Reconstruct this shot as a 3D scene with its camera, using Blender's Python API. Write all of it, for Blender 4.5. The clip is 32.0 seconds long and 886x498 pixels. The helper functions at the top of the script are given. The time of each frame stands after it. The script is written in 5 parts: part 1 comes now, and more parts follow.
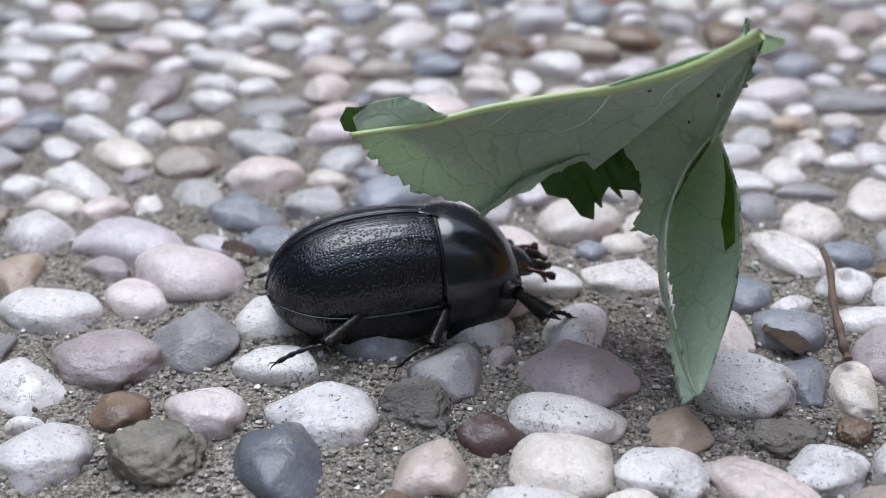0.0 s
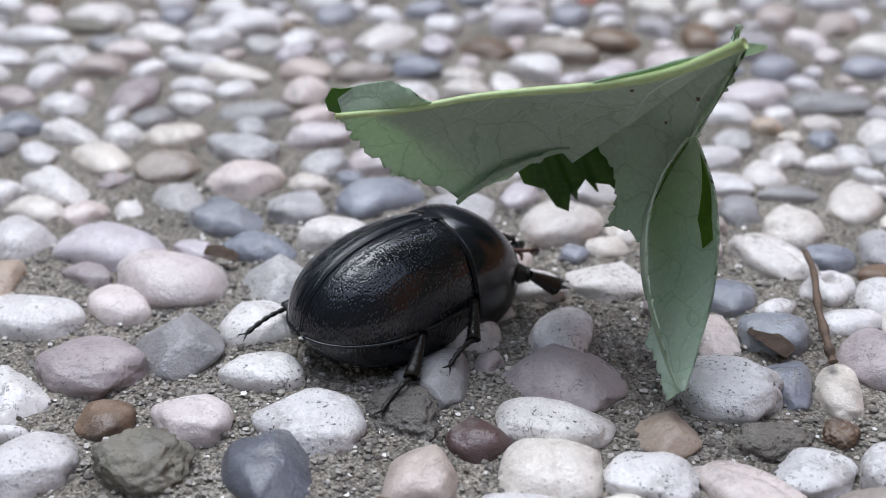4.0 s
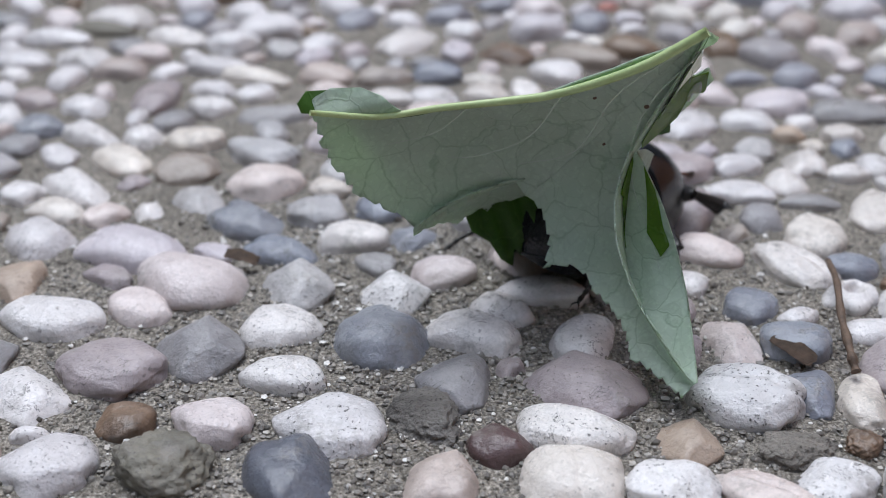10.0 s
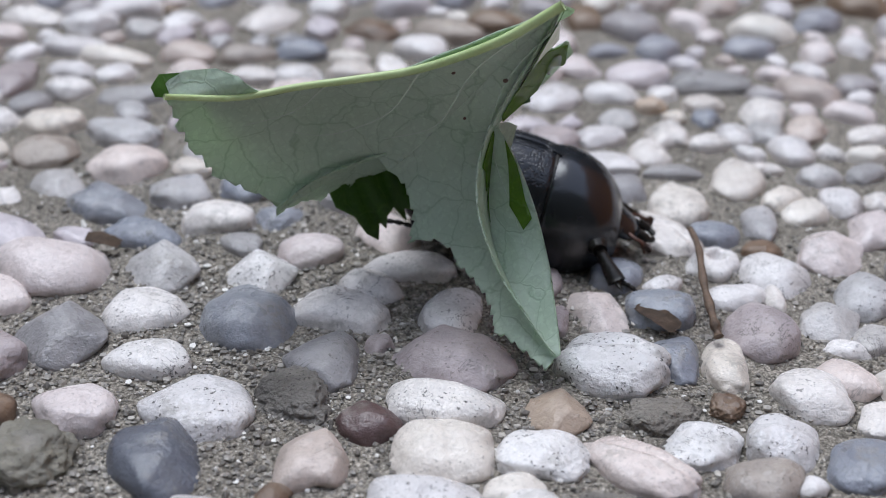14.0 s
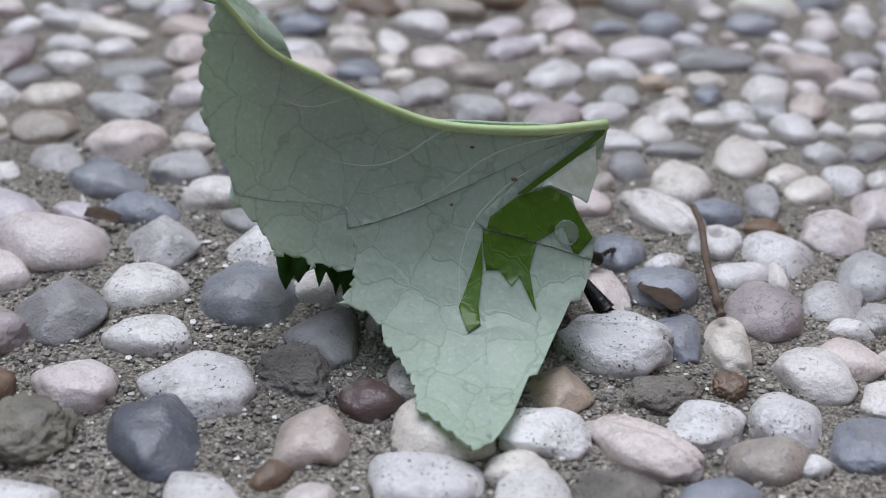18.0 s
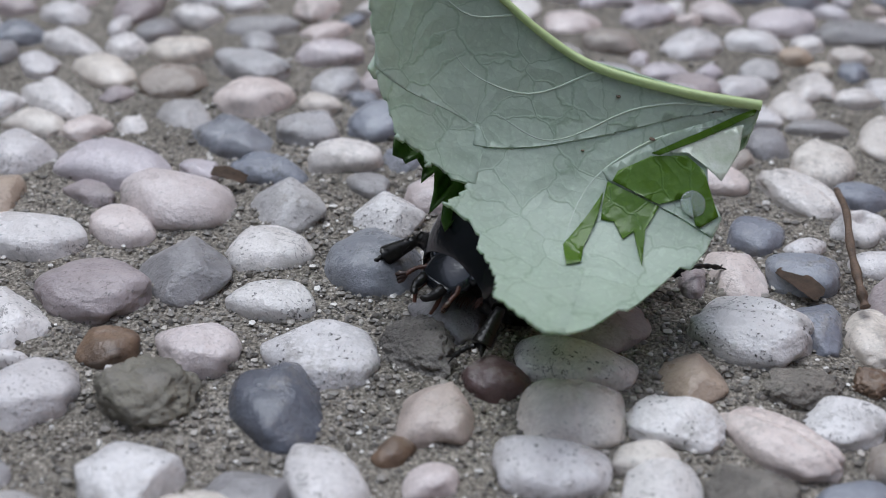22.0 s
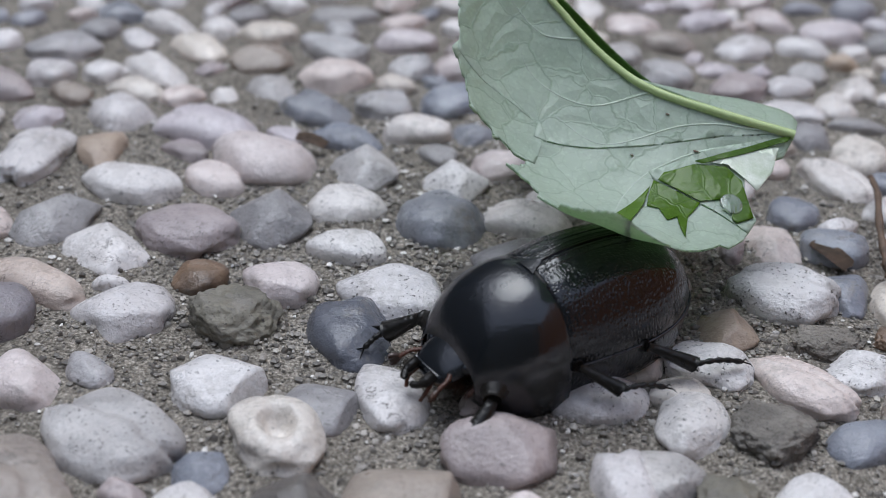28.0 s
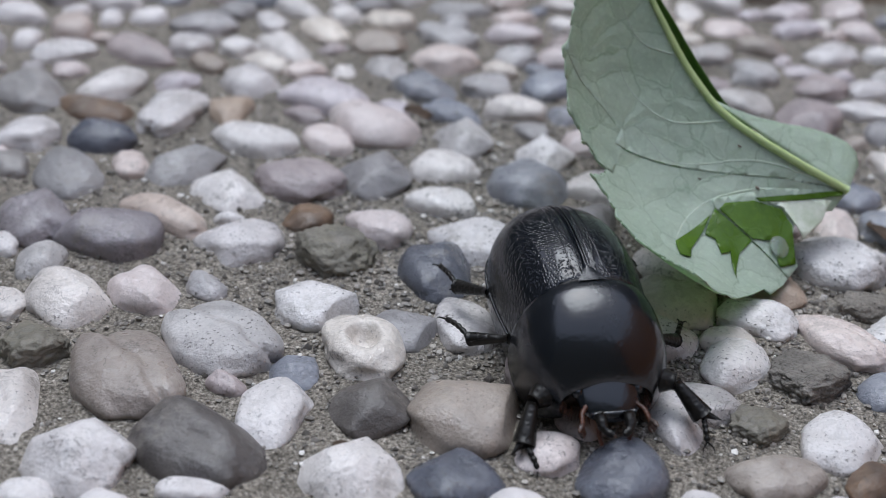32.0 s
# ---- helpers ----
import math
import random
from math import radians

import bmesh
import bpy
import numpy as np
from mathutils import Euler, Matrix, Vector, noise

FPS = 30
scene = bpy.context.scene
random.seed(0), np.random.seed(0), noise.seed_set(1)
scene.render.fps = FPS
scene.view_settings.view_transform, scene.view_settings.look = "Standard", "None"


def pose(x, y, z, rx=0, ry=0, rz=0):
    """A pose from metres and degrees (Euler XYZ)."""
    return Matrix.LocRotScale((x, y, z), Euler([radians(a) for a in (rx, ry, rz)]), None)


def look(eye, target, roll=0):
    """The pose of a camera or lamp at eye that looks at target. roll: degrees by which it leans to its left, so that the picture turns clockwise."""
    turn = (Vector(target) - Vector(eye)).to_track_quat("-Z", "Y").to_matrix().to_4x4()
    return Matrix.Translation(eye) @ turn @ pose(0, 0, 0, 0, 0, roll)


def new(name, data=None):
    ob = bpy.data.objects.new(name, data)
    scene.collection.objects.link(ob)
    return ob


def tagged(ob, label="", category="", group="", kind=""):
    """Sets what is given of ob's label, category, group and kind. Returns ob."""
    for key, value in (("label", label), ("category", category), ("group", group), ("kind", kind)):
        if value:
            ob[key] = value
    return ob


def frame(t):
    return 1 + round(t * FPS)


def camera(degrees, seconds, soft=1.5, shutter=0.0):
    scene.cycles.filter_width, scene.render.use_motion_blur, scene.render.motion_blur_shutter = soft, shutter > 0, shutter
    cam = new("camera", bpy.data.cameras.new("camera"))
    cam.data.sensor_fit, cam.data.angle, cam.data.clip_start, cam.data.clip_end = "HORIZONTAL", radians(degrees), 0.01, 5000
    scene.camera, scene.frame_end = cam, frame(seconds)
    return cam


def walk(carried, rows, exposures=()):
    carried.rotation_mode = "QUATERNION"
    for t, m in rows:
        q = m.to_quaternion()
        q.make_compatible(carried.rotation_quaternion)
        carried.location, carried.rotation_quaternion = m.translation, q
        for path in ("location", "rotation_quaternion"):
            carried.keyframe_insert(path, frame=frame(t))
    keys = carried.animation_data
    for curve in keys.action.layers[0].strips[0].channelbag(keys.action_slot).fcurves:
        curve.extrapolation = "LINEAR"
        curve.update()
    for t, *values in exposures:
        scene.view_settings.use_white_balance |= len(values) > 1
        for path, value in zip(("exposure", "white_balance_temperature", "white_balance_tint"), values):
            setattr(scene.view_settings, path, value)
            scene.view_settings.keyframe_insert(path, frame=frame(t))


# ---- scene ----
MM = 0.001


def eye_pose(x, y, z, yaw, pitch, roll):
    """A camera pose from millimetres and degrees: yaw to the left of +y, pitch up, roll clockwise."""
    return pose(x * MM, y * MM, z * MM) @ pose(0, 0, 0, 0, 0, yaw) @ pose(0, 0, 0, 90 + pitch) @ pose(0, 0, 0, 0, 0, roll)


cam = camera(35.50, 32.0, soft=0.8)
cam.data.dof.use_dof = True
cam.data.dof.focus_distance = 0.092
cam.data.dof.aperture_fstop = 42.0
PATH = [
    (0, 2.45, -0.83, 52.05, 0.97, -28.40, -1.01),
    (0.5, 2.11, -0.77, 52.02, 0.56, -28.44, -0.46),
    (1, 2.04, -0.33, 52.00, 0.02, -28.61, -0.61),
    (1.5, 1.98, 0.02, 51.98, -0.29, -28.88, -0.52),
    (2, 2.59, -0.54, 51.81, -0.42, -28.83, -0.85),
    (2.5, 2.66, -0.96, 51.92, -0.44, -28.67, -0.85),
    (3, 2.11, -0.85, 52.17, -0.59, -28.60, -0.72),
    (3.5, 1.46, -0.60, 52.34, -0.68, -28.51, -0.59),
    (5.5, 0.41, -0.15, 52.46, 0.13, -28.61, -0.37),
    (6, -0.23, -0.19, 52.79, -0.08, -28.68, -0.01),
    (6.5, -0.19, -0.26, 52.76, -0.06, -28.56, 0.12),
    (7, 0.12, -0.39, 52.62, -0.12, -28.48, -0.03),
    (7.5, -0.08, -0.37, 52.67, -0.24, -28.42, 0.28),
    (8, 0.04, -0.33, 52.37, -0.16, -28.34, 0.22),
    (8.5, -0.06, -0.08, 52.42, -0.13, -28.42, 0.23),
    (9, 0.00, 0.00, 52.50, 0.00, -28.50, 0.00),
    (9.5, 0.18, -0.21, 52.45, -0.00, -28.38, -0.10),
    (10, 0.54, -0.25, 52.19, 0.05, -28.23, -0.28),
    (10.5, 0.98, -0.12, 51.92, -0.69, -28.40, -0.51),
    (11, 1.26, 0.01, 51.79, -1.88, -28.76, -0.37),
    (11.5, 1.40, 0.52, 51.70, -2.91, -29.09, -0.38),
    (12, 2.16, -0.07, 51.68, -3.64, -28.79, -0.46),
    (12.5, 2.03, -0.27, 51.65, -4.32, -28.42, 0.05),
    (13, 1.74, -0.26, 51.77, -4.85, -28.41, 0.38),
    (13.5, 1.12, 0.22, 51.76, -5.18, -28.65, 1.13),
    (14, 1.35, 0.08, 51.76, -5.73, -29.07, 1.02),
    (14.5, 1.37, -0.28, 52.02, -6.26, -29.04, 1.25),
    (16.5, 1.00, 0.72, 51.47, -6.50, -29.83, 1.37),
    (17, 1.11, 0.33, 51.38, -6.23, -30.01, 1.49),
    (17.5, 1.08, 0.32, 51.56, -6.04, -30.03, 1.34),
    (18, 1.10, 0.53, 51.44, -5.87, -29.99, 1.34),
    (18.5, 1.07, 0.62, 51.37, -5.83, -30.08, 1.25),
    (19, 1.03, 1.08, 51.18, -5.71, -30.28, 1.17),
    (19.5, 1.22, 1.04, 51.09, -5.21, -30.34, 1.06),
    (20, 0.77, 1.49, 51.25, -4.63, -30.50, 1.43),
    (20.5, 0.24, 2.23, 51.19, -3.70, -30.79, 1.67),
    (21, 0.09, 3.00, 51.15, -2.62, -31.25, 1.44),
    (21.5, -0.50, 3.66, 51.00, -1.68, -31.65, 1.58),
    (22, -0.45, 3.51, 51.10, -0.86, -31.92, 1.21),
    (22.5, 0.27, 2.46, 51.41, -0.60, -31.70, 0.64),
    (23, 0.48, 2.03, 51.52, -0.40, -31.56, 0.57),
    (23.5, 1.35, 1.36, 51.77, 0.33, -31.42, -0.08),
    (24, 1.67, -1.34, 52.47, 0.68, -31.17, -0.09),
    (24.5, 1.14, -1.67, 52.52, 0.47, -31.26, 0.35),
    (25, 1.49, -1.98, 52.29, 0.94, -31.28, 0.27),
    (25.5, 1.05, -4.30, 51.91, 1.40, -31.29, 0.87),
    (27.5, -0.57, -7.12, 51.19, 1.69, -30.50, 2.26),
    (28, -0.76, -7.45, 51.05, 1.86, -30.47, 2.48),
    (28.5, -0.98, -7.84, 51.07, 2.54, -30.59, 2.72),
    (29, -0.52, -8.71, 51.08, 3.47, -30.49, 2.50),
    (29.5, -0.83, -8.98, 51.03, 4.35, -30.39, 2.58),
    (30, -0.46, -9.38, 50.90, 5.65, -30.46, 2.55),
    (30.5, 0.07, -12.62, 51.34, 6.54, -30.50, 2.59),
    (31, 1.58, -14.88, 51.92, 7.60, -29.92, 2.33),
    (31.5, 2.94, -18.87, 51.74, 7.81, -29.49, 3.10),
    (32, 3.60, -19.63, 51.49, 7.94, -29.34, 2.80),
]
walk(cam, [(t, eye_pose(*row)) for t, *row in PATH], exposures=[(0.0, 0.3, 6500, 14), (3.5, 0.3, 6500, 14), (5.5, 0.15, 6500, 14), (14.5, 0.15, 6500, 14), (17.0, 0.02, 6500, 14), (23.0, -0.12, 6500, 14), (32.0, -0.08, 6500, 14)])

# ---- light: a soft overcast sky with a wide, pale sun behind the clouds ----
SUN_HEIGHT, SUN_TURN = 68.0, 340.0
world = bpy.data.worlds.new("overcast_sky")
scene.world = world
world.use_nodes = True
wn = world.node_tree
sky = wn.nodes.new("ShaderNodeTexSky")
sky.sky_type = "NISHITA"
sky.sun_disc = False
sky.sun_elevation, sky.sun_rotation = radians(SUN_HEIGHT), radians(SUN_TURN)
sky.air_density, sky.dust_density, sky.ozone_density = 1.0, 3.0, 1.0
cloud = wn.nodes.new("ShaderNodeMix")
cloud.data_type = "RGBA"
cloud.inputs[0].default_value = 0.55
cloud.inputs[7].default_value = (5.6, 6.65, 8.6, 1)
wn.links.new(sky.outputs[0], cloud.inputs[6])
wn.links.new(cloud.outputs[2], wn.nodes["Background"].inputs[0])
wn.nodes["Background"].inputs[1].default_value = 0.185
sun = new("sun", bpy.data.lights.new("sun", "SUN"))
sun.data.energy, sun.data.angle, sun.data.color = 2.3, radians(40), (0.84, 0.95, 1.0)
a, h = radians(SUN_TURN), radians(SUN_HEIGHT)
sun.matrix_world = look((math.sin(a) * math.cos(h) * 3, math.cos(a) * math.cos(h) * 3, math.sin(h) * 3), (0, 0.06, 0))


# ---- materials ----
def nodes(name, rough=0.5, metal=0.0, spec=0.5):
    m = bpy.data.materials.new(name)
    m.use_nodes = True
    b = m.node_tree.nodes["Principled BSDF"]
    b.inputs["Roughness"].default_value, b.inputs["Metallic"].default_value = rough, metal
    b.inputs["Specular IOR Level"].default_value = spec
    return m, m.node_tree, b


def add(nt, kind, **values):
    n = nt.nodes.new(kind)
    for k, v in values.items():
        n.inputs[k.replace("_", " ")].default_value = v
    return n


def ramp(nt, factor, stops, constant=False):
    r = nt.nodes.new("ShaderNodeValToRGB")
    r.color_ramp.interpolation = "CONSTANT" if constant else "LINEAR"
    while len(r.color_ramp.elements) < len(stops):
        r.color_ramp.elements.new(0.5)
    for e, (p, c) in zip(r.color_ramp.elements, stops):
        e.position, e.color = p, (*c, 1)
    nt.links.new(factor, r.inputs[0])
    return r.outputs[0]


def mixed(nt, factor, a, b, blend="MIX"):
    m = nt.nodes.new("ShaderNodeMix")
    m.data_type, m.blend_type = "RGBA", blend
    for slot, v in ((0, factor), (6, a), (7, b)):
        if isinstance(v, (int, float)):
            m.inputs[slot].default_value = v
        elif isinstance(v, tuple):
            m.inputs[slot].default_value = (*v, 1)
        else:
            nt.links.new(v, m.inputs[slot])
    return m.outputs[2]


def place(nt, scatter=0.0):
    """Object or world position in metres; scatter shifts it by the object's own random number."""
    g = nt.nodes.new("ShaderNodeNewGeometry")
    if not scatter:
        return g.outputs["Position"]
    tc, oi, v = nt.nodes.new("ShaderNodeTexCoord"), nt.nodes.new("ShaderNodeObjectInfo"), nt.nodes.new("ShaderNodeVectorMath")
    v.operation = "ADD"
    nt.links.new(tc.outputs["Object"], v.inputs[0])
    nt.links.new(oi.outputs["Random"], v.inputs[1])
    return v.outputs[0]


def grain(nt, vec, scale, detail=4.0, rough=0.6, warp=0.0):
    n = add(nt, "ShaderNodeTexNoise", Scale=scale, Detail=detail, Roughness=rough, Distortion=warp)
    nt.links.new(vec, n.inputs["Vector"])
    return n.outputs["Fac"]


def bump(nt, height, strength, distance, after=None):
    b = add(nt, "ShaderNodeBump", Strength=strength, Distance=distance)
    nt.links.new(height, b.inputs["Height"])
    if after:
        nt.links.new(after, b.inputs["Normal"])
    return b.outputs[0]


def stone_material(name, light, dark, rough=0.42, specks=0.3, speck_colour=(0.05, 0.043, 0.038), relief=0.00012, veins=0.25, spec=0.55):
    """Washed river pebble: cloudy colour, fine pores with cement dust in them, a slightly waxy face."""
    rough *= 0.72
    m, nt, b = nodes(name, rough, spec=spec)
    p = place(nt)
    oi = nt.nodes.new("ShaderNodeObjectInfo")
    cloud_ = grain(nt, p, 260, 5, 0.55, 0.6)
    base = mixed(nt, ramp(nt, cloud_, [(0.3, (0, 0, 0)), (0.7, (1, 1, 1))]), dark, light)
    tone = ramp(nt, oi.outputs["Random"], [(0, (0.86, 0.85, 0.86)), (0.5, (1, 1, 1)), (1, (1.0, 0.97, 0.93))])
    base = mixed(nt, 1.0, base, tone, "MULTIPLY")
    streak = grain(nt, p, 600, 3, 0.5, 2.5)
    base = mixed(nt, mixed(nt, veins, (0, 0, 0), ramp(nt, streak, [(0.44, (0, 0, 0)), (0.5, (1, 1, 1)), (0.56, (0, 0, 0))])), base, tuple(c * 0.62 for c in dark))
    pores, patch = grain(nt, p, 3800, 2, 0.5), grain(nt, p, 420, 3, 0.6)
    mask = mixed(nt, 1.0, ramp(nt, pores, [(0.60, (0, 0, 0)), (0.68, (1, 1, 1))]), ramp(nt, patch, [(0.44, (0, 0, 0)), (0.58, (1, 1, 1))]), "MULTIPLY")
    base = mixed(nt, mixed(nt, min(1.0, specks * 2.2), (0, 0, 0), mask), base, speck_colour)
    # smears of cement dust, and a few thin dark cracks
    dust = mixed(nt, 1.0, ramp(nt, grain(nt, p, 190, 3, 0.6), [(0.55, (0, 0, 0)), (0.68, (1, 1, 1))]), ramp(nt, grain(nt, p, 1500, 4, 0.7), [(0.42, (0, 0, 0)), (0.58, (1, 1, 1))]), "MULTIPLY")
    base = mixed(nt, mixed(nt, 0.6, (0, 0, 0), dust), base, (0.24, 0.215, 0.19))
    hair = mixed(nt, 1.0, ramp(nt, grain(nt, p, 330, 5, 0.65, 1.2), [(0.485, (0, 0, 0)), (0.5, (1, 1, 1)), (0.515, (0, 0, 0))]), ramp(nt, grain(nt, p, 160, 2), [(0.56, (0, 0, 0)), (0.62, (1, 1, 1))]), "MULTIPLY")
    base = mixed(nt, mixed(nt, 0.75, (0, 0, 0), hair), base, speck_colour)
    nt.links.new(base, b.inputs["Base Color"])
    nt.links.new(ramp(nt, patch, [(0.3, (rough - 0.1,) * 3), (0.7, (min(1, rough + 0.2),) * 3)]), b.inputs["Roughness"])
    n1 = bump(nt, grain(nt, p, 900, 6, 0.68), 0.6, relief * 2.4)
    nt.links.new(bump(nt, pores, 0.35 + specks * 0.5, relief, n1), b.inputs["Normal"])
    return m


STONES = {
    "white": stone_material("white_pebble", (0.76, 0.725, 0.71), (0.58, 0.545, 0.53), 0.34),
    "lilac": stone_material("lilac_white_pebble", (0.66, 0.60, 0.61), (0.50, 0.45, 0.47), 0.36, 0.1),
    "pink": stone_material("pinkish_white_pebble", (0.74, 0.66, 0.635), (0.55, 0.47, 0.45), 0.38, 0.15),
    "rose": stone_material("rose_grey_pebble", (0.46, 0.39, 0.385), (0.31, 0.265, 0.265), 0.48, 0.25),
    "tan": stone_material("tan_pebble", (0.50, 0.39, 0.30), (0.34, 0.26, 0.20), 0.5, 0.2),
    "pale_grey": stone_material("pale_grey_pebble", (0.56, 0.54, 0.535), (0.33, 0.315, 0.315), 0.45, 0.35),
    "grey": stone_material("grey_pebble", (0.36, 0.345, 0.345), (0.22, 0.21, 0.21), 0.48, 0.3),
    "speckled": stone_material("speckled_white_pebble", (0.77, 0.74, 0.725), (0.6, 0.575, 0.565), 0.36, 0.75),
    "blue": stone_material("blue_grey_pebble", (0.30, 0.315, 0.35), (0.19, 0.20, 0.235), 0.38, 0.12),
    "brown": stone_material("rusty_brown_pebble", (0.23, 0.145, 0.09), (0.10, 0.065, 0.045), 0.6, 0.3),
    "olive": stone_material("olive_grey_pebble", (0.21, 0.19, 0.145), (0.115, 0.105, 0.085), 0.75, 0.5),
    "slate": stone_material("dark_slate_pebble", (0.135, 0.145, 0.175), (0.075, 0.08, 0.10), 0.33, 0.08),
    "mortar": stone_material("mortar_crusted_pebble", (0.25, 0.23, 0.205), (0.11, 0.10, 0.09), 0.85, 0.8, relief=0.0003, spec=0.3),
    "sand": stone_material("sandy_pink_pebble", (0.56, 0.47, 0.42), (0.41, 0.335, 0.295), 0.4, 0.12),
    "purple": stone_material("dark_purple_pebble", (0.12, 0.072, 0.07), (0.07, 0.045, 0.045), 0.42, 0.1),
    "cream": stone_material("cream_pebble", (0.75, 0.695, 0.63), (0.56, 0.50, 0.45), 0.36, 0.2),
    "taupe": stone_material("taupe_pebble", (0.40, 0.345, 0.30), (0.25, 0.21, 0.185), 0.45, 0.25),
    "violet": stone_material("violet_grey_pebble", (0.33, 0.30, 0.315), (0.20, 0.18, 0.19), 0.33, 0.12),
    "dark": stone_material("dark_grey_pebble", (0.15, 0.135, 0.125), (0.085, 0.075, 0.07), 0.5, 0.2),
    "red": stone_material("red_chip", (0.42, 0.16, 0.12), (0.28, 0.1, 0.08), 0.5, 0.1),
}


def mixed_stone_material():
    """Pebbles of the joined rest: each island draws its own colour."""
    m, nt, b = nodes("mixed_pebbles", 0.45)
    p, g = place(nt), nt.nodes.new("ShaderNodeNewGeometry")
    r = g.outputs["Random Per Island"]
    light = ramp(nt, r, [(0, (0.73, 0.69, 0.68)), (0.3, (0.72, 0.64, 0.62)), (0.5, (0.7, 0.65, 0.59)), (0.62, (0.6, 0.56, 0.57)), (0.74, (0.4, 0.37, 0.37)), (0.83, (0.5, 0.42, 0.38)), (0.91, (0.32, 0.32, 0.35)), (0.97, (0.22, 0.15, 0.1))], True)
    base = mixed(nt, ramp(nt, grain(nt, p, 300, 5, 0.6, 0.6), [(0.3, (0, 0, 0)), (0.7, (1, 1, 1))]), mixed(nt, 1.0, light, (0.68, 0.67, 0.67), "MULTIPLY"), light)
    pores = grain(nt, p, 3600, 2)
    base = mixed(nt, ramp(nt, pores, [(0.64, (0, 0, 0)), (0.7, (0.6, 0.6, 0.6))]), base, (0.1, 0.09, 0.08))
    nt.links.new(base, b.inputs["Base Color"])
    nt.links.new(bump(nt, grain(nt, p, 900, 6), 0.5, 0.00024), b.inputs["Normal"])
    return m


def mortar_material():
    m, nt, b = nodes("sandy_mortar", 0.9, spec=0.25)
    p = place(nt)
    fine, mid, big = grain(nt, p, 4200, 3, 0.65), grain(nt, p, 1100, 4, 0.65), grain(nt, p, 120, 4, 0.6)
    base = ramp(nt, fine, [(0.30, (0.05, 0.044, 0.037)), (0.45, (0.185, 0.168, 0.145)), (0.60, (0.36, 0.33, 0.29)), (0.72, (0.64, 0.6, 0.55))])
    base = mixed(nt, 0.55, base, ramp(nt, mid, [(0.3, (0.45, 0.43, 0.4)), (0.7, (1.25, 1.22, 1.18))]), "MULTIPLY")
    base = mixed(nt, 0.5, base, ramp(nt, big, [(0.35, (0.6, 0.58, 0.54)), (0.65, (1.15, 1.13, 1.1))]), "MULTIPLY")
    nt.links.new(base, b.inputs["Base Color"])
    n1 = bump(nt, mid, 0.9, 0.0005)
    nt.links.new(bump(nt, fine, 0.9, 0.00022, n1), b.inputs["Normal"])
    return m


def sand_material():
    m, nt, b = nodes("sand_grains", 0.45)
    g = nt.nodes.new("ShaderNodeNewGeometry")
    nt.links.new(ramp(nt, g.outputs["Random Per Island"], [(0, (0.12, 0.107, 0.092)), (0.25, (0.19, 0.172, 0.15)), (0.55, (0.27, 0.245, 0.215)), (0.82, (0.42, 0.385, 0.34)), (0.94, (0.68, 0.65, 0.61))], True), b.inputs["Base Color"])
    return m


def shell_material(name, punctures, rough, colour=(0.008, 0.008, 0.009), rows=False, spec=0.5):
    """Black beetle chitin: a hard gloss with pits; on the wing cases the pits run in lengthwise rows."""
    m, nt, b = nodes(name, rough, spec=spec)
    tc = nt.nodes.new("ShaderNodeTexCoord")
    p = tc.outputs["Object"]
    nt.links.new(mixed(nt, grain(nt, p, 500, 3), colour, tuple(c * 1.8 + 0.002 for c in colour)), b.inputs["Base Color"])
    mp = nt.nodes.new("ShaderNodeMapping")
    mp.inputs["Scale"].default_value = (1.0, 1.35, 0.5) if rows else (1, 1, 1)
    nt.links.new(p, mp.inputs[0])
    v = add(nt, "ShaderNodeTexVoronoi", Scale=4300 if rows else 2600, Randomness=0.75)
    nt.links.new(mp.outputs[0], v.inputs["Vector"])
    pits = ramp(nt, v.outputs["Distance"], [(0.12, (0, 0, 0)), (0.5, (1, 1, 1))])
    n = bump(nt, pits, punctures, 0.00006)
    if rows:
        s = nt.nodes.new("ShaderNodeSeparateXYZ")
        nt.links.new(p, s.inputs[0])
        w = nt.nodes.new("ShaderNodeMath")
        w.operation = "SINE"
        k = nt.nodes.new("ShaderNodeMath")
        k.operation, k.inputs[1].default_value = "MULTIPLY", 6500.0
        nt.links.new(s.outputs[1], k.inputs[0])
        nt.links.new(k.outputs[0], w.inputs[0])
        n = bump(nt, w.outputs[0], 0.16, 0.00006, n)
    nt.links.new(bump(nt, grain(nt, p, 700, 3), 0.15, 0.0001, n), b.inputs["Normal"])
    nt.links.new(ramp(nt, grain(nt, p, 350, 4), [(0.35, (rough * 0.8,) * 3), (0.7, (rough * 1.5,) * 3)]), b.inputs["Roughness"])
    return m


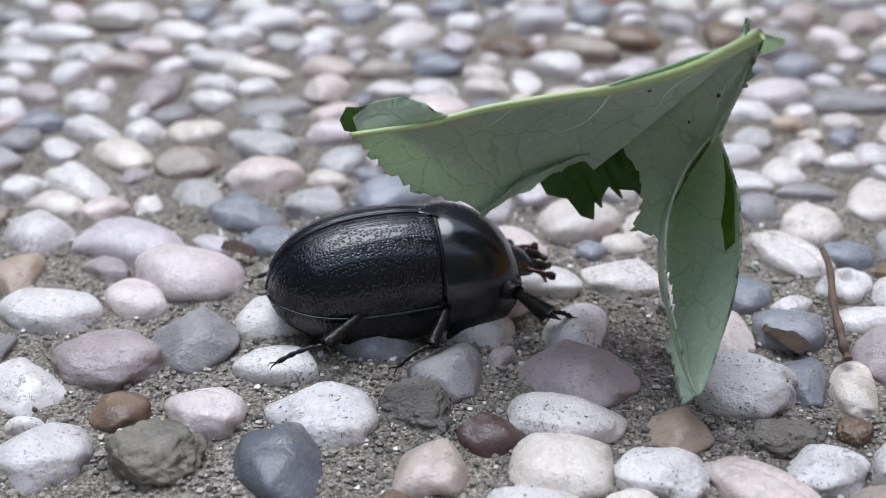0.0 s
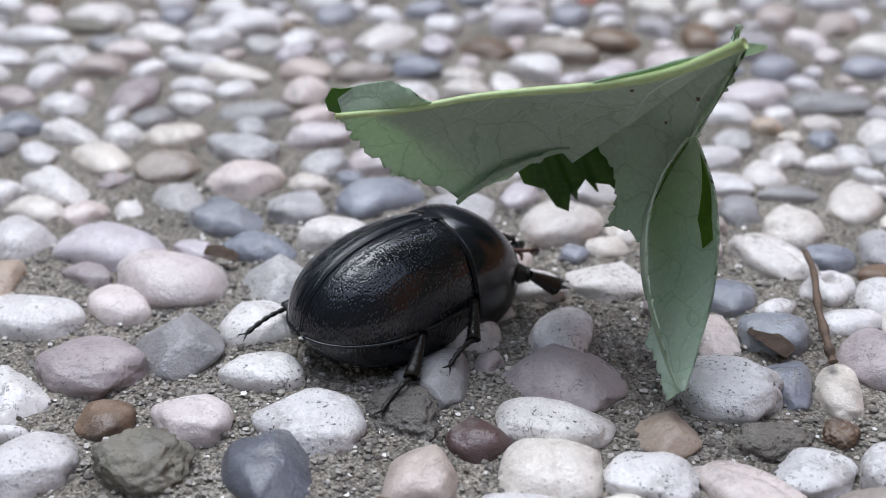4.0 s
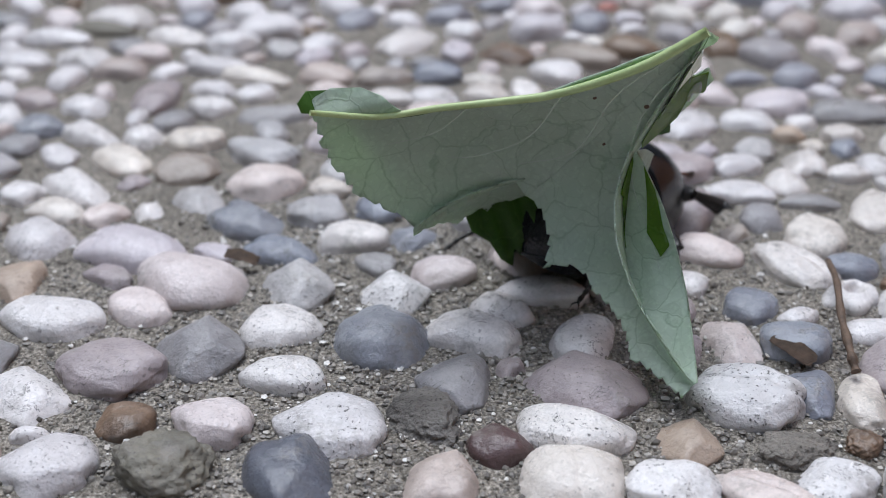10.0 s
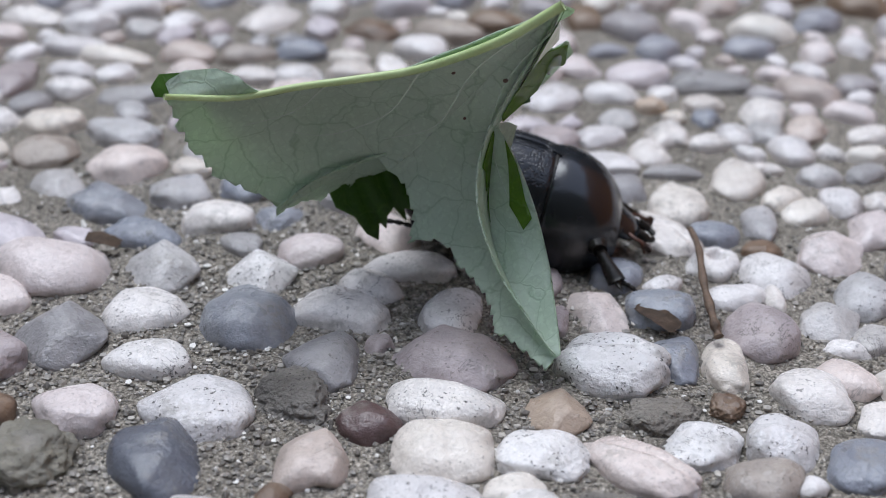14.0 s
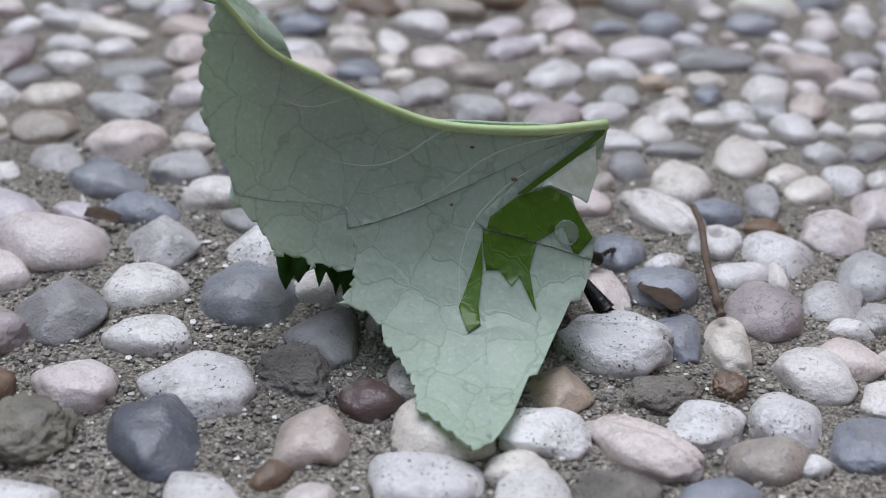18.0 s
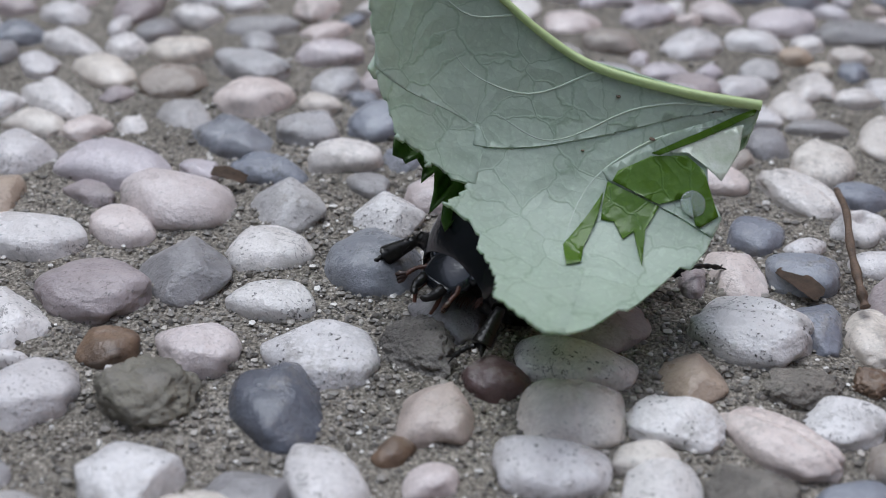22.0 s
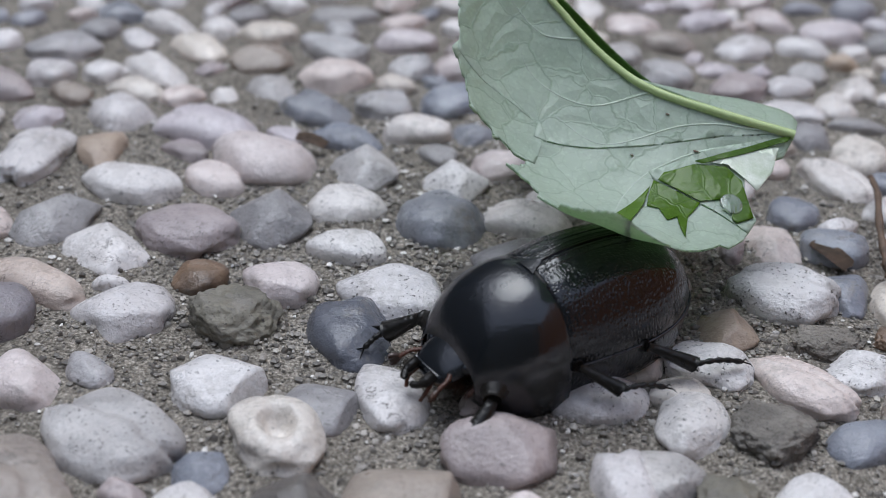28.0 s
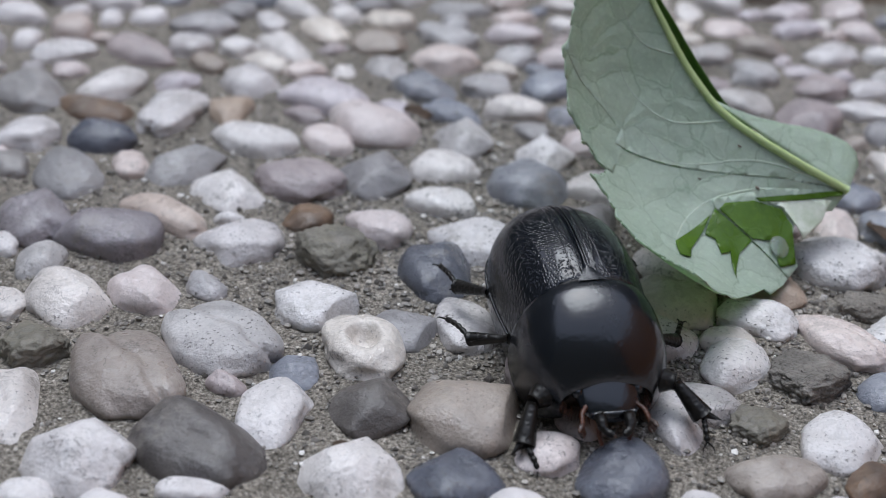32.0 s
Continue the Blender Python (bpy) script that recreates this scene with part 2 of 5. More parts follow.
def leaf_material(name, light, dark, rough, vein, spec=0.4):
    """Leaf blade: cloudy green with a net of fine veins and a little light coming through."""
    m, nt, b = nodes(name, rough, spec=spec)
    tc = nt.nodes.new("ShaderNodeTexCoord")
    p = tc.outputs["Object"]
    warp = nt.nodes.new("ShaderNodeVectorMath")
    warp.operation = "MULTIPLY_ADD"
    nz = add(nt, "ShaderNodeTexNoise", Scale=220.0, Detail=4.0)
    nt.links.new(p, nz.inputs["Vector"])
    nt.links.new(nz.outputs["Color"], warp.inputs[0])
    warp.inputs[1].default_value = (0.0035,) * 3
    nt.links.new(p, warp.inputs[2])
    nets, quilt = [], []
    for scale, width in ((330.0, 0.03), (900.0, 0.06)):
        v = add(nt, "ShaderNodeTexVoronoi", Scale=scale)
        v.feature = "DISTANCE_TO_EDGE"
        nt.links.new(warp.outputs[0], v.inputs["Vector"])
        nets.append(ramp(nt, v.outputs["Distance"], [(0, (1, 1, 1)), (width, (0, 0, 0))]))
        quilt.append(ramp(nt, v.outputs["Distance"], [(0, (0, 0, 0)), (0.4, (1, 1, 1))]))
    base = mixed(nt, ramp(nt, grain(nt, p, 180, 5, 0.6), [(0.3, (0, 0, 0)), (0.7, (1, 1, 1))]), dark, light)
    base = mixed(nt, mixed(nt, 0.42, (0, 0, 0), nets[0]), base, vein)
    base = mixed(nt, mixed(nt, 0.16, (0, 0, 0), nets[1]), base, vein)
    base = mixed(nt, mixed(nt, 0.25, (0, 0, 0), ramp(nt, grain(nt, p, 2500, 2), [(0.55, (0, 0, 0)), (0.65, (1, 1, 1))])), base, tuple(min(1, c * 1.25) for c in light))
    nt.links.new(base, b.inputs["Base Color"])
    n1 = bump(nt, nets[0], 0.35, 0.00012, bump(nt, quilt[0], 0.36, 0.0004))
    nt.links.new(bump(nt, grain(nt, p, 1200, 4), 0.25, 0.0001, n1), b.inputs["Normal"])
    t = nt.nodes.new("ShaderNodeBsdfTranslucent")
    nt.links.new(mixed(nt, 1.0, base, (0.82, 1.0, 0.66), "MULTIPLY"), t.inputs["Color"])
    mx = nt.nodes.new("ShaderNodeMixShader")
    mx.inputs[0].default_value = 0.45
    out = nt.nodes["Material Output"]
    nt.links.new(b.outputs[0], mx.inputs[1])
    nt.links.new(t.outputs[0], mx.inputs[2])
    nt.links.new(mx.outputs[0], out.inputs[0])
    return m


def plain_material(name, light, dark, rough, scale=900, relief=0.0001, spec=0.5):
    m, nt, b = nodes(name, rough, spec=spec)
    tc = nt.nodes.new("ShaderNodeTexCoord")
    p = tc.outputs["Object"]
    f = grain(nt, p, scale, 5, 0.6)
    nt.links.new(mixed(nt, ramp(nt, f, [(0.3, (0, 0, 0)), (0.7, (1, 1, 1))]), dark, light), b.inputs["Base Color"])
    nt.links.new(bump(nt, grain(nt, p, scale * 3, 4), 0.4, relief), b.inputs["Normal"])
    return m


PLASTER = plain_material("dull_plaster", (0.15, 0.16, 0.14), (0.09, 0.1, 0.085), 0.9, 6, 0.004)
BRICK = plain_material("terracotta_plaster", (0.7, 0.29, 0.1), (0.58, 0.22, 0.075), 0.9, 6, 0.004)
MORTAR, SAND, MIXED = mortar_material(), sand_material(), mixed_stone_material()
ELYTRA = shell_material("punctured_black_chitin", 0.5, 0.15, (0.005, 0.006, 0.008), rows=True)
SHIELD = shell_material("smooth_black_chitin", 0.1, 0.2, (0.005, 0.006, 0.008), spec=0.6)
LIMB = shell_material("leg_black_chitin", 0.5, 0.34, (0.007, 0.006, 0.005), spec=0.28)
BELLY = shell_material("brown_black_chitin", 0.3, 0.35, (0.028, 0.012, 0.007))
RUST = plain_material("rusty_bristles", (0.13, 0.042, 0.02), (0.05, 0.018, 0.01), 0.45)
LEAF_UNDER = leaf_material("pale_leaf_underside", (0.59, 0.67, 0.585), (0.50, 0.59, 0.495), 0.42, (0.25, 0.36, 0.22), 0.5)
LEAF_TOP = leaf_material("dark_leaf_upper_side", (0.085, 0.19, 0.03), (0.05, 0.125, 0.018), 0.38, (0.12, 0.24, 0.05))
LEAF_BARE = leaf_material("bared_dark_leaf_flesh", (0.14, 0.27, 0.03), (0.085, 0.18, 0.016), 0.25, (0.11, 0.23, 0.04))
VEIN = plain_material("pale_green_vein", (0.46, 0.56, 0.27), (0.36, 0.46, 0.19), 0.45)
SIDE_VEIN = plain_material("side_vein_green", (0.53, 0.62, 0.50), (0.46, 0.56, 0.43), 0.45)
DROP, _nt, _b = nodes("clear_sap", 0.06)
_b.inputs["Transmission Weight"].default_value, _b.inputs["IOR"].default_value = 0.85, 1.36
_b.inputs["Base Color"].default_value = (0.85, 0.95, 0.85, 1)
MEMBRANE = plain_material("white_leaf_skin", (0.74, 0.78, 0.68), (0.5, 0.58, 0.42), 0.3)
TWIG = plain_material("dry_brown_stem", (0.16, 0.10, 0.065), (0.07, 0.045, 0.03), 0.7, 1500, 0.0002)


# ---- building helpers ----
def part(name, bm, material, parent=None, label="", smooth=True):
    me = bpy.data.meshes.new(name)
    bm.to_mesh(me)
    bm.free()
    if smooth:
        me.polygons.foreach_set("use_smooth", [True] * len(me.polygons))
    me.materials.append(material)
    ob = new(name, me)
    ob.parent = parent
    return tagged(ob, label)


def sheet(bm, grid, close=False):
    """Quads over a grid of points (rows of equal length)."""
    vs = [[bm.verts.new(p) for p in row] for row in grid]
    for r0, r1 in zip(vs, vs[1:]):
        n = len(r0)
        for i in range(n if close else n - 1):
            bm.faces.new((r0[i], r0[(i + 1) % n], r1[(i + 1) % n], r1[i]))
    return vs


def tube(bm, pts, radii, sides=8, cap=True):
    """A round, tapered tube along points."""
    pts = [Vector(p) for p in pts]
    rings = []
    for i, p in enumerate(pts):
        d = (pts[min(i + 1, len(pts) - 1)] - pts[max(i - 1, 0)]).normalized()
        s = d.cross(Vector((0.13, 0.21, 1))).normalized()
        u = s.cross(d)
        rings.append([p + radii[i] * (s * math.cos(k * math.tau / sides) + u * math.sin(k * math.tau / sides)) for k in range(sides)])
    vs = sheet(bm, rings, True)
    if cap:
        bm.faces.new(vs[0])
        bm.faces.new(vs[-1][::-1])


def curve(pts, steps):
    """Points along a smooth line through pts (Catmull-Rom)."""
    pts = [Vector(p) for p in pts]
    pts = [2 * pts[0] - pts[1], *pts, 2 * pts[-1] - pts[-2]]
    out = []
    for a_, b_, c_, d_ in zip(pts, pts[1:], pts[2:], pts[3:]):
        for k in range(steps):
            t = k / steps
            out.append(0.5 * (2 * b_ + (c_ - a_) * t + (2 * a_ - 5 * b_ + 4 * c_ - d_) * t * t + (3 * b_ - a_ - 3 * c_ + d_) * t * t * t))
    return out + [pts[-2]]


# ---- ground: one sheet of mortar, fine where the camera is near, out to the horizon ----
def spread(centre, near, step, far):
    side, d, w = [], 0.0, step
    while d < far:
        d += w
        side.append(d)
        if d > near:
            w *= 1.35
    return [centre - s for s in side[::-1]] + [centre] + [centre + s for s in side]


def ground_height(x, y):
    v = Vector((x, y, 0)) / MM
    return (-0.85 + 0.35 * noise.noise(v * 0.22) + 0.22 * noise.noise(v * 0.9) + 0.1 * noise.noise(v * 2.3)) * MM


def build_ground():
    xs, ys = spread(0, 0.06, 0.0007, 60), spread(0.092, 0.068, 0.0007, 60)
    bm = bmesh.new()
    sheet(bm, [[(x, y, ground_height(x, y)) for x in xs] for y in ys])
    for f in bm.faces:
        if f.normal.z < 0:
            f.normal_flip()
    return tagged(part("pavement", bm, MORTAR), "grey-brown sandy mortar bed of a washed pebble pavement", "pavement", kind="structure")


pavement = build_ground()


# ---- pebbles ----
def pebble_mesh(shape, seed, sub):
    """Unit pebble (radius about 1 on each axis) of one of the shapes that the pavement shows."""
    rnd = random.Random(seed * 77 + len(shape))
    bm = bmesh.new()
    bmesh.ops.create_icosphere(bm, subdivisions=sub, radius=1)
    off = Vector((rnd.uniform(-50, 50), rnd.uniform(-50, 50), rnd.uniform(-50, 50)))
    lobes = rnd.uniform(0, math.tau)
    cuts = [(Vector((math.cos(a_), math.sin(a_), rnd.uniform(-0.1, 0.9))).normalized(), rnd.uniform(0.74, 0.9)) for a_ in [rnd.uniform(0, math.tau) for _ in range(7)]]
    crack = [rnd.uniform(0, math.pi), rnd.uniform(0, math.pi)]
    for v in bm.verts:
        d = v.co.normalized()
        an = math.atan2(d.y, d.x)
        p = 2.5 if shape in ("round", "long", "egg") else 2.7
        r = 1 / (abs(d.x) ** p + abs(d.y) ** p + abs(d.z) ** p) ** (1 / p)
        r *= 1 + 0.17 * noise.noise(d * 1.1 + off) + 0.08 * noise.noise(d * 2.3 + off) + 0.012 * noise.noise(d * 6 + off)
        if shape == "egg":
            r *= 1 + 0.13 * math.cos(an - lobes)
        if shape == "tri":
            r *= 1 + 0.11 * math.cos(3 * (an - lobes)) * (1 - abs(d.z))
        c = d * r
        flat = {"angular": 0.85, "rough": 0.85, "tri": 0.6, "egg": 0.45, "long": 0.4, "round": 0.35, "cracked": 0.4}.get(shape, 0.0)
        for n_, k in cuts:
            e = c.dot(n_) - k
            if e > 0:
                c -= n_ * e * flat
        if shape == "angular":
            c *= 1 + 0.03 * noise.noise(d * 6 + off)
        if shape == "pitted":
            e = noise.cell_vector(d * 6 + off)
            q = noise.voronoi(d * 4.6 + off)[0][0]
            c *= 1 - 0.055 * max(0, 0.45 - q) / 0.45
        if shape == "rough":
            c *= 1 + 0.13 * noise.noise(d * 4 + off) + 0.07 * noise.noise(d * 9 + off) + 0.04 * noise.noise(d * 18 + off)
        if shape == "cracked":
            for a_ in crack:
                q = abs(c.x * math.sin(a_) - c.y * math.cos(a_) + 0.12 * noise.noise(c * 2.2 + off) - 0.1)
                c *= 1 - 0.06 * max(0, 1 - q / 0.03)
        if shape == "ridged":
            q = c.y * math.cos(lobes * 0.2) - c.x * math.sin(lobes * 0.2) * 0.4 + 0.25 * noise.noise(c * 1.6 + off)
            c *= 1 - 0.09 * math.exp(-((q - 0.1) / 0.11) ** 2) + 0.05 * math.exp(-((q + 0.16) / 0.13) ** 2)
        if shape == "ring":
            q = math.hypot(c.x - 0.08, c.y + 0.05)
            c.z -= 0.85 * max(0, c.z) * math.exp(-((q / 0.36) ** 4)) + 0.1 * noise.noise(d * 7 + off) * math.exp(-((q / 0.5) ** 2))
        v.co = c
    me = bpy.data.meshes.new("pebble_" + shape)
    bm.to_mesh(me)
    bm.free()
    me.polygons.foreach_set("use_smooth", [True] * len(me.polygons))
    me.materials.append(STONES["white"])
    return me


SHAPES = ("round", "long", "egg", "tri", "angular", "pitted", "rough", "cracked", "ridged", "ring")
FINE = {"pitted", "rough", "cracked", "ridged", "ring"}
PEBBLES = {(s, k): pebble_mesh(s, k, 5 if s in FINE else 4) for s in SHAPES for k in range(2 if s in FINE else 4)}
laid = []
pick = random.Random(5)


def pebble(x, y, a_, b_, turn, colour, shape="round"):
    """One pebble of the pavement: its middle and half-axes in millimetres, its turn in degrees."""
    kinds = 2 if shape in FINE else 4
    ob = new("pebble", PEBBLES[shape, pick.randrange(kinds)])
    ob.material_slots[0].link = "OBJECT"
    ob.material_slots[0].material = STONES[colour]
    rise = 0.52 * b_ * pick.uniform(0.9, 1.12)
    sink = ground_height(x * MM, y * MM) / MM
    ob.matrix_basis = pose(x * MM, y * MM, sink * MM, pick.uniform(-5, 5), pick.uniform(-5, 5), turn) @ Matrix.Diagonal((a_ * MM, b_ * MM, max(rise, 0.7) * MM + 0.15 * MM, 1))
    ob.parent = pavement
    laid.append((x, y, math.sqrt(a_ * b_) * 0.55 + 0.45 * a_))
    return ob


pebble(-32.6, 99.7, 3.14, 2.72, -36, "white", "round")
pebble(-24.5, 97.8, 5.05, 3.08, -26, "lilac", "long")
pebble(-18.4, 92.3, 4.45, 3.54, -17, "pink", "egg")
pebble(-28.7, 87.7, 4.47, 3.03, -40, "white", "egg")
pebble(-22.3, 88.8, 2.62, 2.17, -37, "pink", "round")
pebble(-25.6, 93.8, 2.79, 1.25, -43, "rose", "tri")
pebble(-32.3, 93.0, 3.00, 2.07, -74, "tan", "angular")
pebble(-10.8, 92.4, 3.65, 2.58, -56, "pale_grey", "angular")
pebble(-11.3, 86.0, 3.21, 2.86, -26, "white", "long")
pebble(-17.1, 83.6, 3.96, 3.28, -59, "grey", "angular")
pebble(-22.7, 80.7, 3.78, 3.04, -30, "rose", "pitted")
pebble(-28.0, 77.5, 3.86, 2.55, -41, "white", "angular")
pebble(-10.6, 79.6, 3.28, 2.00, -14, "speckled", "round")
pebble(-4.1, 84.2, 3.60, 3.47, -36, "blue", "round")
pebble(-14.7, 73.9, 2.97, 2.41, -64, "pink", "tri")
pebble(-20.5, 74.1, 2.15, 1.85, 57, "brown", "angular")
pebble(-24.5, 69.5, 3.64, 3.04, -41, "white", "tri")
pebble(-26.3, 73.0, 1.43, 0.72, 4, "white", "long")
pebble(-17.0, 69.0, 3.49, 2.71, -36, "olive", "rough")
pebble(-9.2, 68.5, 3.58, 2.90, -74, "slate", "tri")
pebble(-6.8, 73.4, 4.09, 3.08, -48, "speckled", "tri")
pebble(-0.9, 74.7, 3.28, 2.63, -66, "mortar", "rough")
pebble(0.3, 67.9, 2.70, 2.40, 89, "sand", "tri")
pebble(3.9, 71.4, 2.17, 2.08, 45, "purple", "round")
pebble(8.3, 68.1, 3.51, 2.90, -5, "cream", "cracked")
pebble(9.1, 72.9, 3.81, 2.46, -13, "speckled", "egg")
pebble(1.4, 78.7, 3.02, 2.67, -67, "grey", "angular")
pebble(9.7, 78.3, 4.50, 3.25, -33, "rose", "angular")
pebble(2.7, 85.1, 3.69, 2.69, -26, "white", "long")
pebble(-3.4, 90.9, 2.94, 2.59, -40, "speckled", "angular")
pebble(0.4, 94.0, 2.47, 2.46, 24, "pink", "round")
pebble(4.9, 88.3, 2.68, 1.99, -42, "white", "long")
pebble(10.5, 83.9, 2.95, 2.40, 74, "white", "round")
pebble(8.0, 90.9, 3.64, 2.15, -9, "white", "long")
pebble(-6.9, 99.6, 2.87, 2.24, -5, "white", "round")
pebble(-12.6, 97.8, 3.19, 1.92, -22, "blue", "long")
pebble(-16.0, 103.1, 3.45, 2.73, -39, "blue", "tri")
pebble(-10.2, 104.8, 3.07, 2.54, -10, "pale_grey", "angular")
pebble(-20.7, 107.2, 3.15, 2.01, -64, "pale_grey", "angular")
pebble(-24.7, 105.4, 1.60, 1.20, -65, "white", "angular")
pebble(-32.4, 105.1, 2.85, 1.94, -31, "cream", "long")
pebble(-31.6, 109.5, 3.93, 2.29, -46, "white", "tri")
pebble(-36.4, 108.8, 2.13, 1.91, 71, "white", "round")
pebble(-28.9, 115.2, 3.21, 2.35, -43, "cream", "round")
pebble(-15.3, 110.3, 3.80, 2.88, -29, "pink", "egg")
pebble(-34.9, 116.4, 2.60, 1.80, -77, "white", "tri")
pebble(-28.0, 120.7, 2.29, 1.89, -48, "white", "round")
pebble(-23.1, 119.9, 3.03, 2.60, -43, "cream", "egg")
pebble(-22.3, 113.5, 3.05, 2.80, 67, "taupe", "angular")
pebble(-16.2, 117.0, 3.80, 2.26, -42, "pale_grey", "ridged")
pebble(-16.0, 122.1, 2.00, 1.72, -65, "pale_grey", "round")
pebble(-22.7, 127.9, 2.46, 2.01, -19, "white", "round")
pebble(-16.3, 126.0, 3.90, 2.14, -3, "grey", "long")
pebble(-9.5, 109.3, 1.98, 1.61, -33, "cream", "long")
pebble(-35.3, 128.4, 2.72, 2.07, -21, "white", "round")
pebble(-40.8, 130.5, 2.64, 2.05, -40, "rose", "round")
pebble(-42.5, 126.2, 2.57, 1.57, -65, "white", "round")
pebble(-33.2, 121.6, 3.68, 2.03, -42, "white", "tri")
pebble(-39.3, 118.7, 2.54, 2.20, 84, "grey", "egg")
pebble(-28.6, 130.9, 4.39, 2.40, 87, "rose", "long")
pebble(-38.3, 141.6, 3.47, 2.48, -15, "white", "round")
pebble(-42.9, 148.3, 3.80, 2.03, -6, "white", "round")
pebble(-45.2, 141.4, 3.78, 2.47, -12, "white", "long")
pebble(-44.9, 137.5, 2.01, 1.45, -20, "white", "round")
pebble(-29.5, 149.0, 3.80, 2.30, -30, "white", "round")
pebble(-22.9, 146.1, 3.26, 2.83, -30, "white", "egg")
pebble(-23.6, 139.2, 3.49, 2.04, -4, "white", "round")
pebble(-19.1, 136.5, 3.84, 1.86, -21, "cream", "round")
pebble(-23.2, 133.2, 2.64, 1.70, -6, "white", "round")
pebble(-34.4, 145.5, 2.39, 1.97, -40, "grey", "round")
pebble(-31.7, 142.9, 2.82, 1.95, -10, "pink", "round")
pebble(-37.3, 155.2, 4.38, 2.95, -10, "white", "round")
pebble(-38.4, 151.4, 3.59, 1.97, -5, "olive", "round")
pebble(-50.2, 154.1, 3.04, 1.95, -12, "grey", "round")
pebble(-17.0, 144.1, 2.57, 2.14, -71, "pale_grey", "round")
pebble(-13.2, 146.6, 2.90, 2.10, 67, "white", "round")
pebble(-9.2, 143.9, 1.93, 1.82, -54, "rose", "round")
pebble(-3.4, 147.1, 4.73, 2.95, 66, "white", "tri")
pebble(3.0, 150.1, 2.40, 2.25, 82, "white", "round")
pebble(-11.8, 136.9, 2.84, 2.36, -9, "sand", "round")
pebble(-0.2, 136.9, 2.68, 2.38, 0, "blue", "round")
pebble(-5.6, 135.9, 3.25, 2.00, -1, "taupe", "long")
pebble(20.3, 159.3, 1.48, 1.30, 56, "red", "round")
pebble(-0.6, 130.2, 2.87, 2.03, -4, "white", "round")
pebble(-0.2, 124.7, 3.34, 2.99, -12, "pink", "round")
pebble(-4.9, 130.7, 2.60, 1.81, -6, "white", "long")
pebble(4.9, 130.4, 2.58, 2.37, -5, "cream", "round")
pebble(8.9, 132.0, 3.03, 1.64, -86, "white", "round")
pebble(12.4, 136.3, 3.21, 2.42, -42, "white", "round")
pebble(5.3, 124.9, 2.49, 2.15, -3, "blue", "round")
pebble(-4.6, 123.9, 1.69, 1.56, -31, "white", "round")
pebble(31.0, 99.8, 3.28, 2.72, 76, "cream", "round")
pebble(37.3, 104.3, 3.77, 2.44, 72, "cream", "round")
pebble(30.8, 109.9, 2.54, 1.89, -82, "white", "egg")
pebble(26.8, 113.3, 2.36, 2.03, 24, "white", "round")
pebble(26.3, 108.2, 3.21, 2.01, -12, "white", "long")
pebble(27.2, 103.6, 2.33, 1.85, -89, "grey", "round")
pebble(33.3, 113.9, 2.90, 2.07, 89, "white", "tri")
pebble(38.4, 120.8, 2.23, 1.82, 32, "cream", "round")
pebble(30.0, 123.9, 3.02, 2.16, -12, "white", "round")
pebble(33.2, 120.5, 1.68, 1.31, 13, "tan", "round")
pebble(31.9, 106.1, 2.98, 1.32, -1, "grey", "round")
pebble(36.6, 111.6, 2.23, 1.48, 6, "white", "round")
pebble(39.6, 113.6, 2.35, 1.78, -86, "white", "round")
pebble(42.5, 113.7, 2.61, 1.70, 80, "pale_grey", "round")
pebble(46.4, 114.1, 2.61, 1.84, 54, "sand", "egg")
pebble(43.6, 109.6, 2.40, 2.13, -81, "white", "round")
pebble(40.3, 106.8, 1.78, 1.05, 4, "white", "long")
pebble(44.5, 104.6, 2.28, 1.74, 39, "pale_grey", "round")
pebble(40.0, 100.6, 2.51, 1.46, 40, "cream", "round")
pebble(36.8, 96.4, 2.80, 1.46, 83, "pale_grey", "long")
pebble(41.3, 98.2, 2.36, 1.80, 41, "cream", "round")
pebble(32.6, 94.7, 2.14, 1.79, 2, "blue", "round")
pebble(28.1, 95.0, 3.74, 2.11, -56, "white", "ridged")
pebble(44.8, 99.6, 2.09, 1.91, 50, "white", "tri")
pebble(40.7, 91.1, 3.31, 2.54, 53, "pink", "angular")
pebble(48.6, 104.6, 2.02, 1.50, 37, "grey", "round")
pebble(52.1, 112.7, 2.26, 1.60, 19, "white", "round")
pebble(35.4, 87.9, 2.85, 2.59, -53, "white", "tri")
pebble(31.3, 90.1, 2.28, 1.85, 45, "white", "ring")
pebble(31.6, 85.3, 2.56, 1.60, 4, "white", "long")
pebble(34.5, 84.8, 1.89, 0.79, 84, "white", "long")
pebble(25.7, 83.5, 2.70, 2.61, 89, "blue", "round")
pebble(21.0, 84.0, 3.48, 1.83, -80, "pink", "angular")
pebble(23.5, 88.7, 2.55, 2.04, 63, "blue", "round")
pebble(31.9, 79.6, 3.02, 2.86, 43, "rose", "egg")
pebble(28.5, 76.3, 2.81, 1.67, 84, "cream", "round")
pebble(25.3, 77.5, 2.99, 1.89, -85, "blue", "angular")
pebble(20.6, 76.6, 3.75, 3.09, -31, "speckled", "ridged")
pebble(22.9, 70.8, 2.78, 2.02, 7, "mortar", "rough")
pebble(27.3, 71.4, 1.60, 1.16, 61, "brown", "rough")
pebble(33.4, 72.5, 2.88, 2.54, 82, "white", "tri")
pebble(36.3, 74.1, 2.46, 1.80, -58, "pink", "long")
pebble(37.2, 81.2, 2.82, 2.18, 52, "pale_grey", "angular")
pebble(41.1, 84.1, 2.82, 2.27, 41, "pale_grey", "egg")
pebble(40.0, 78.9, 2.29, 1.46, 39, "pale_grey", "round")
pebble(37.6, 77.9, 1.70, 0.96, -18, "white", "long")
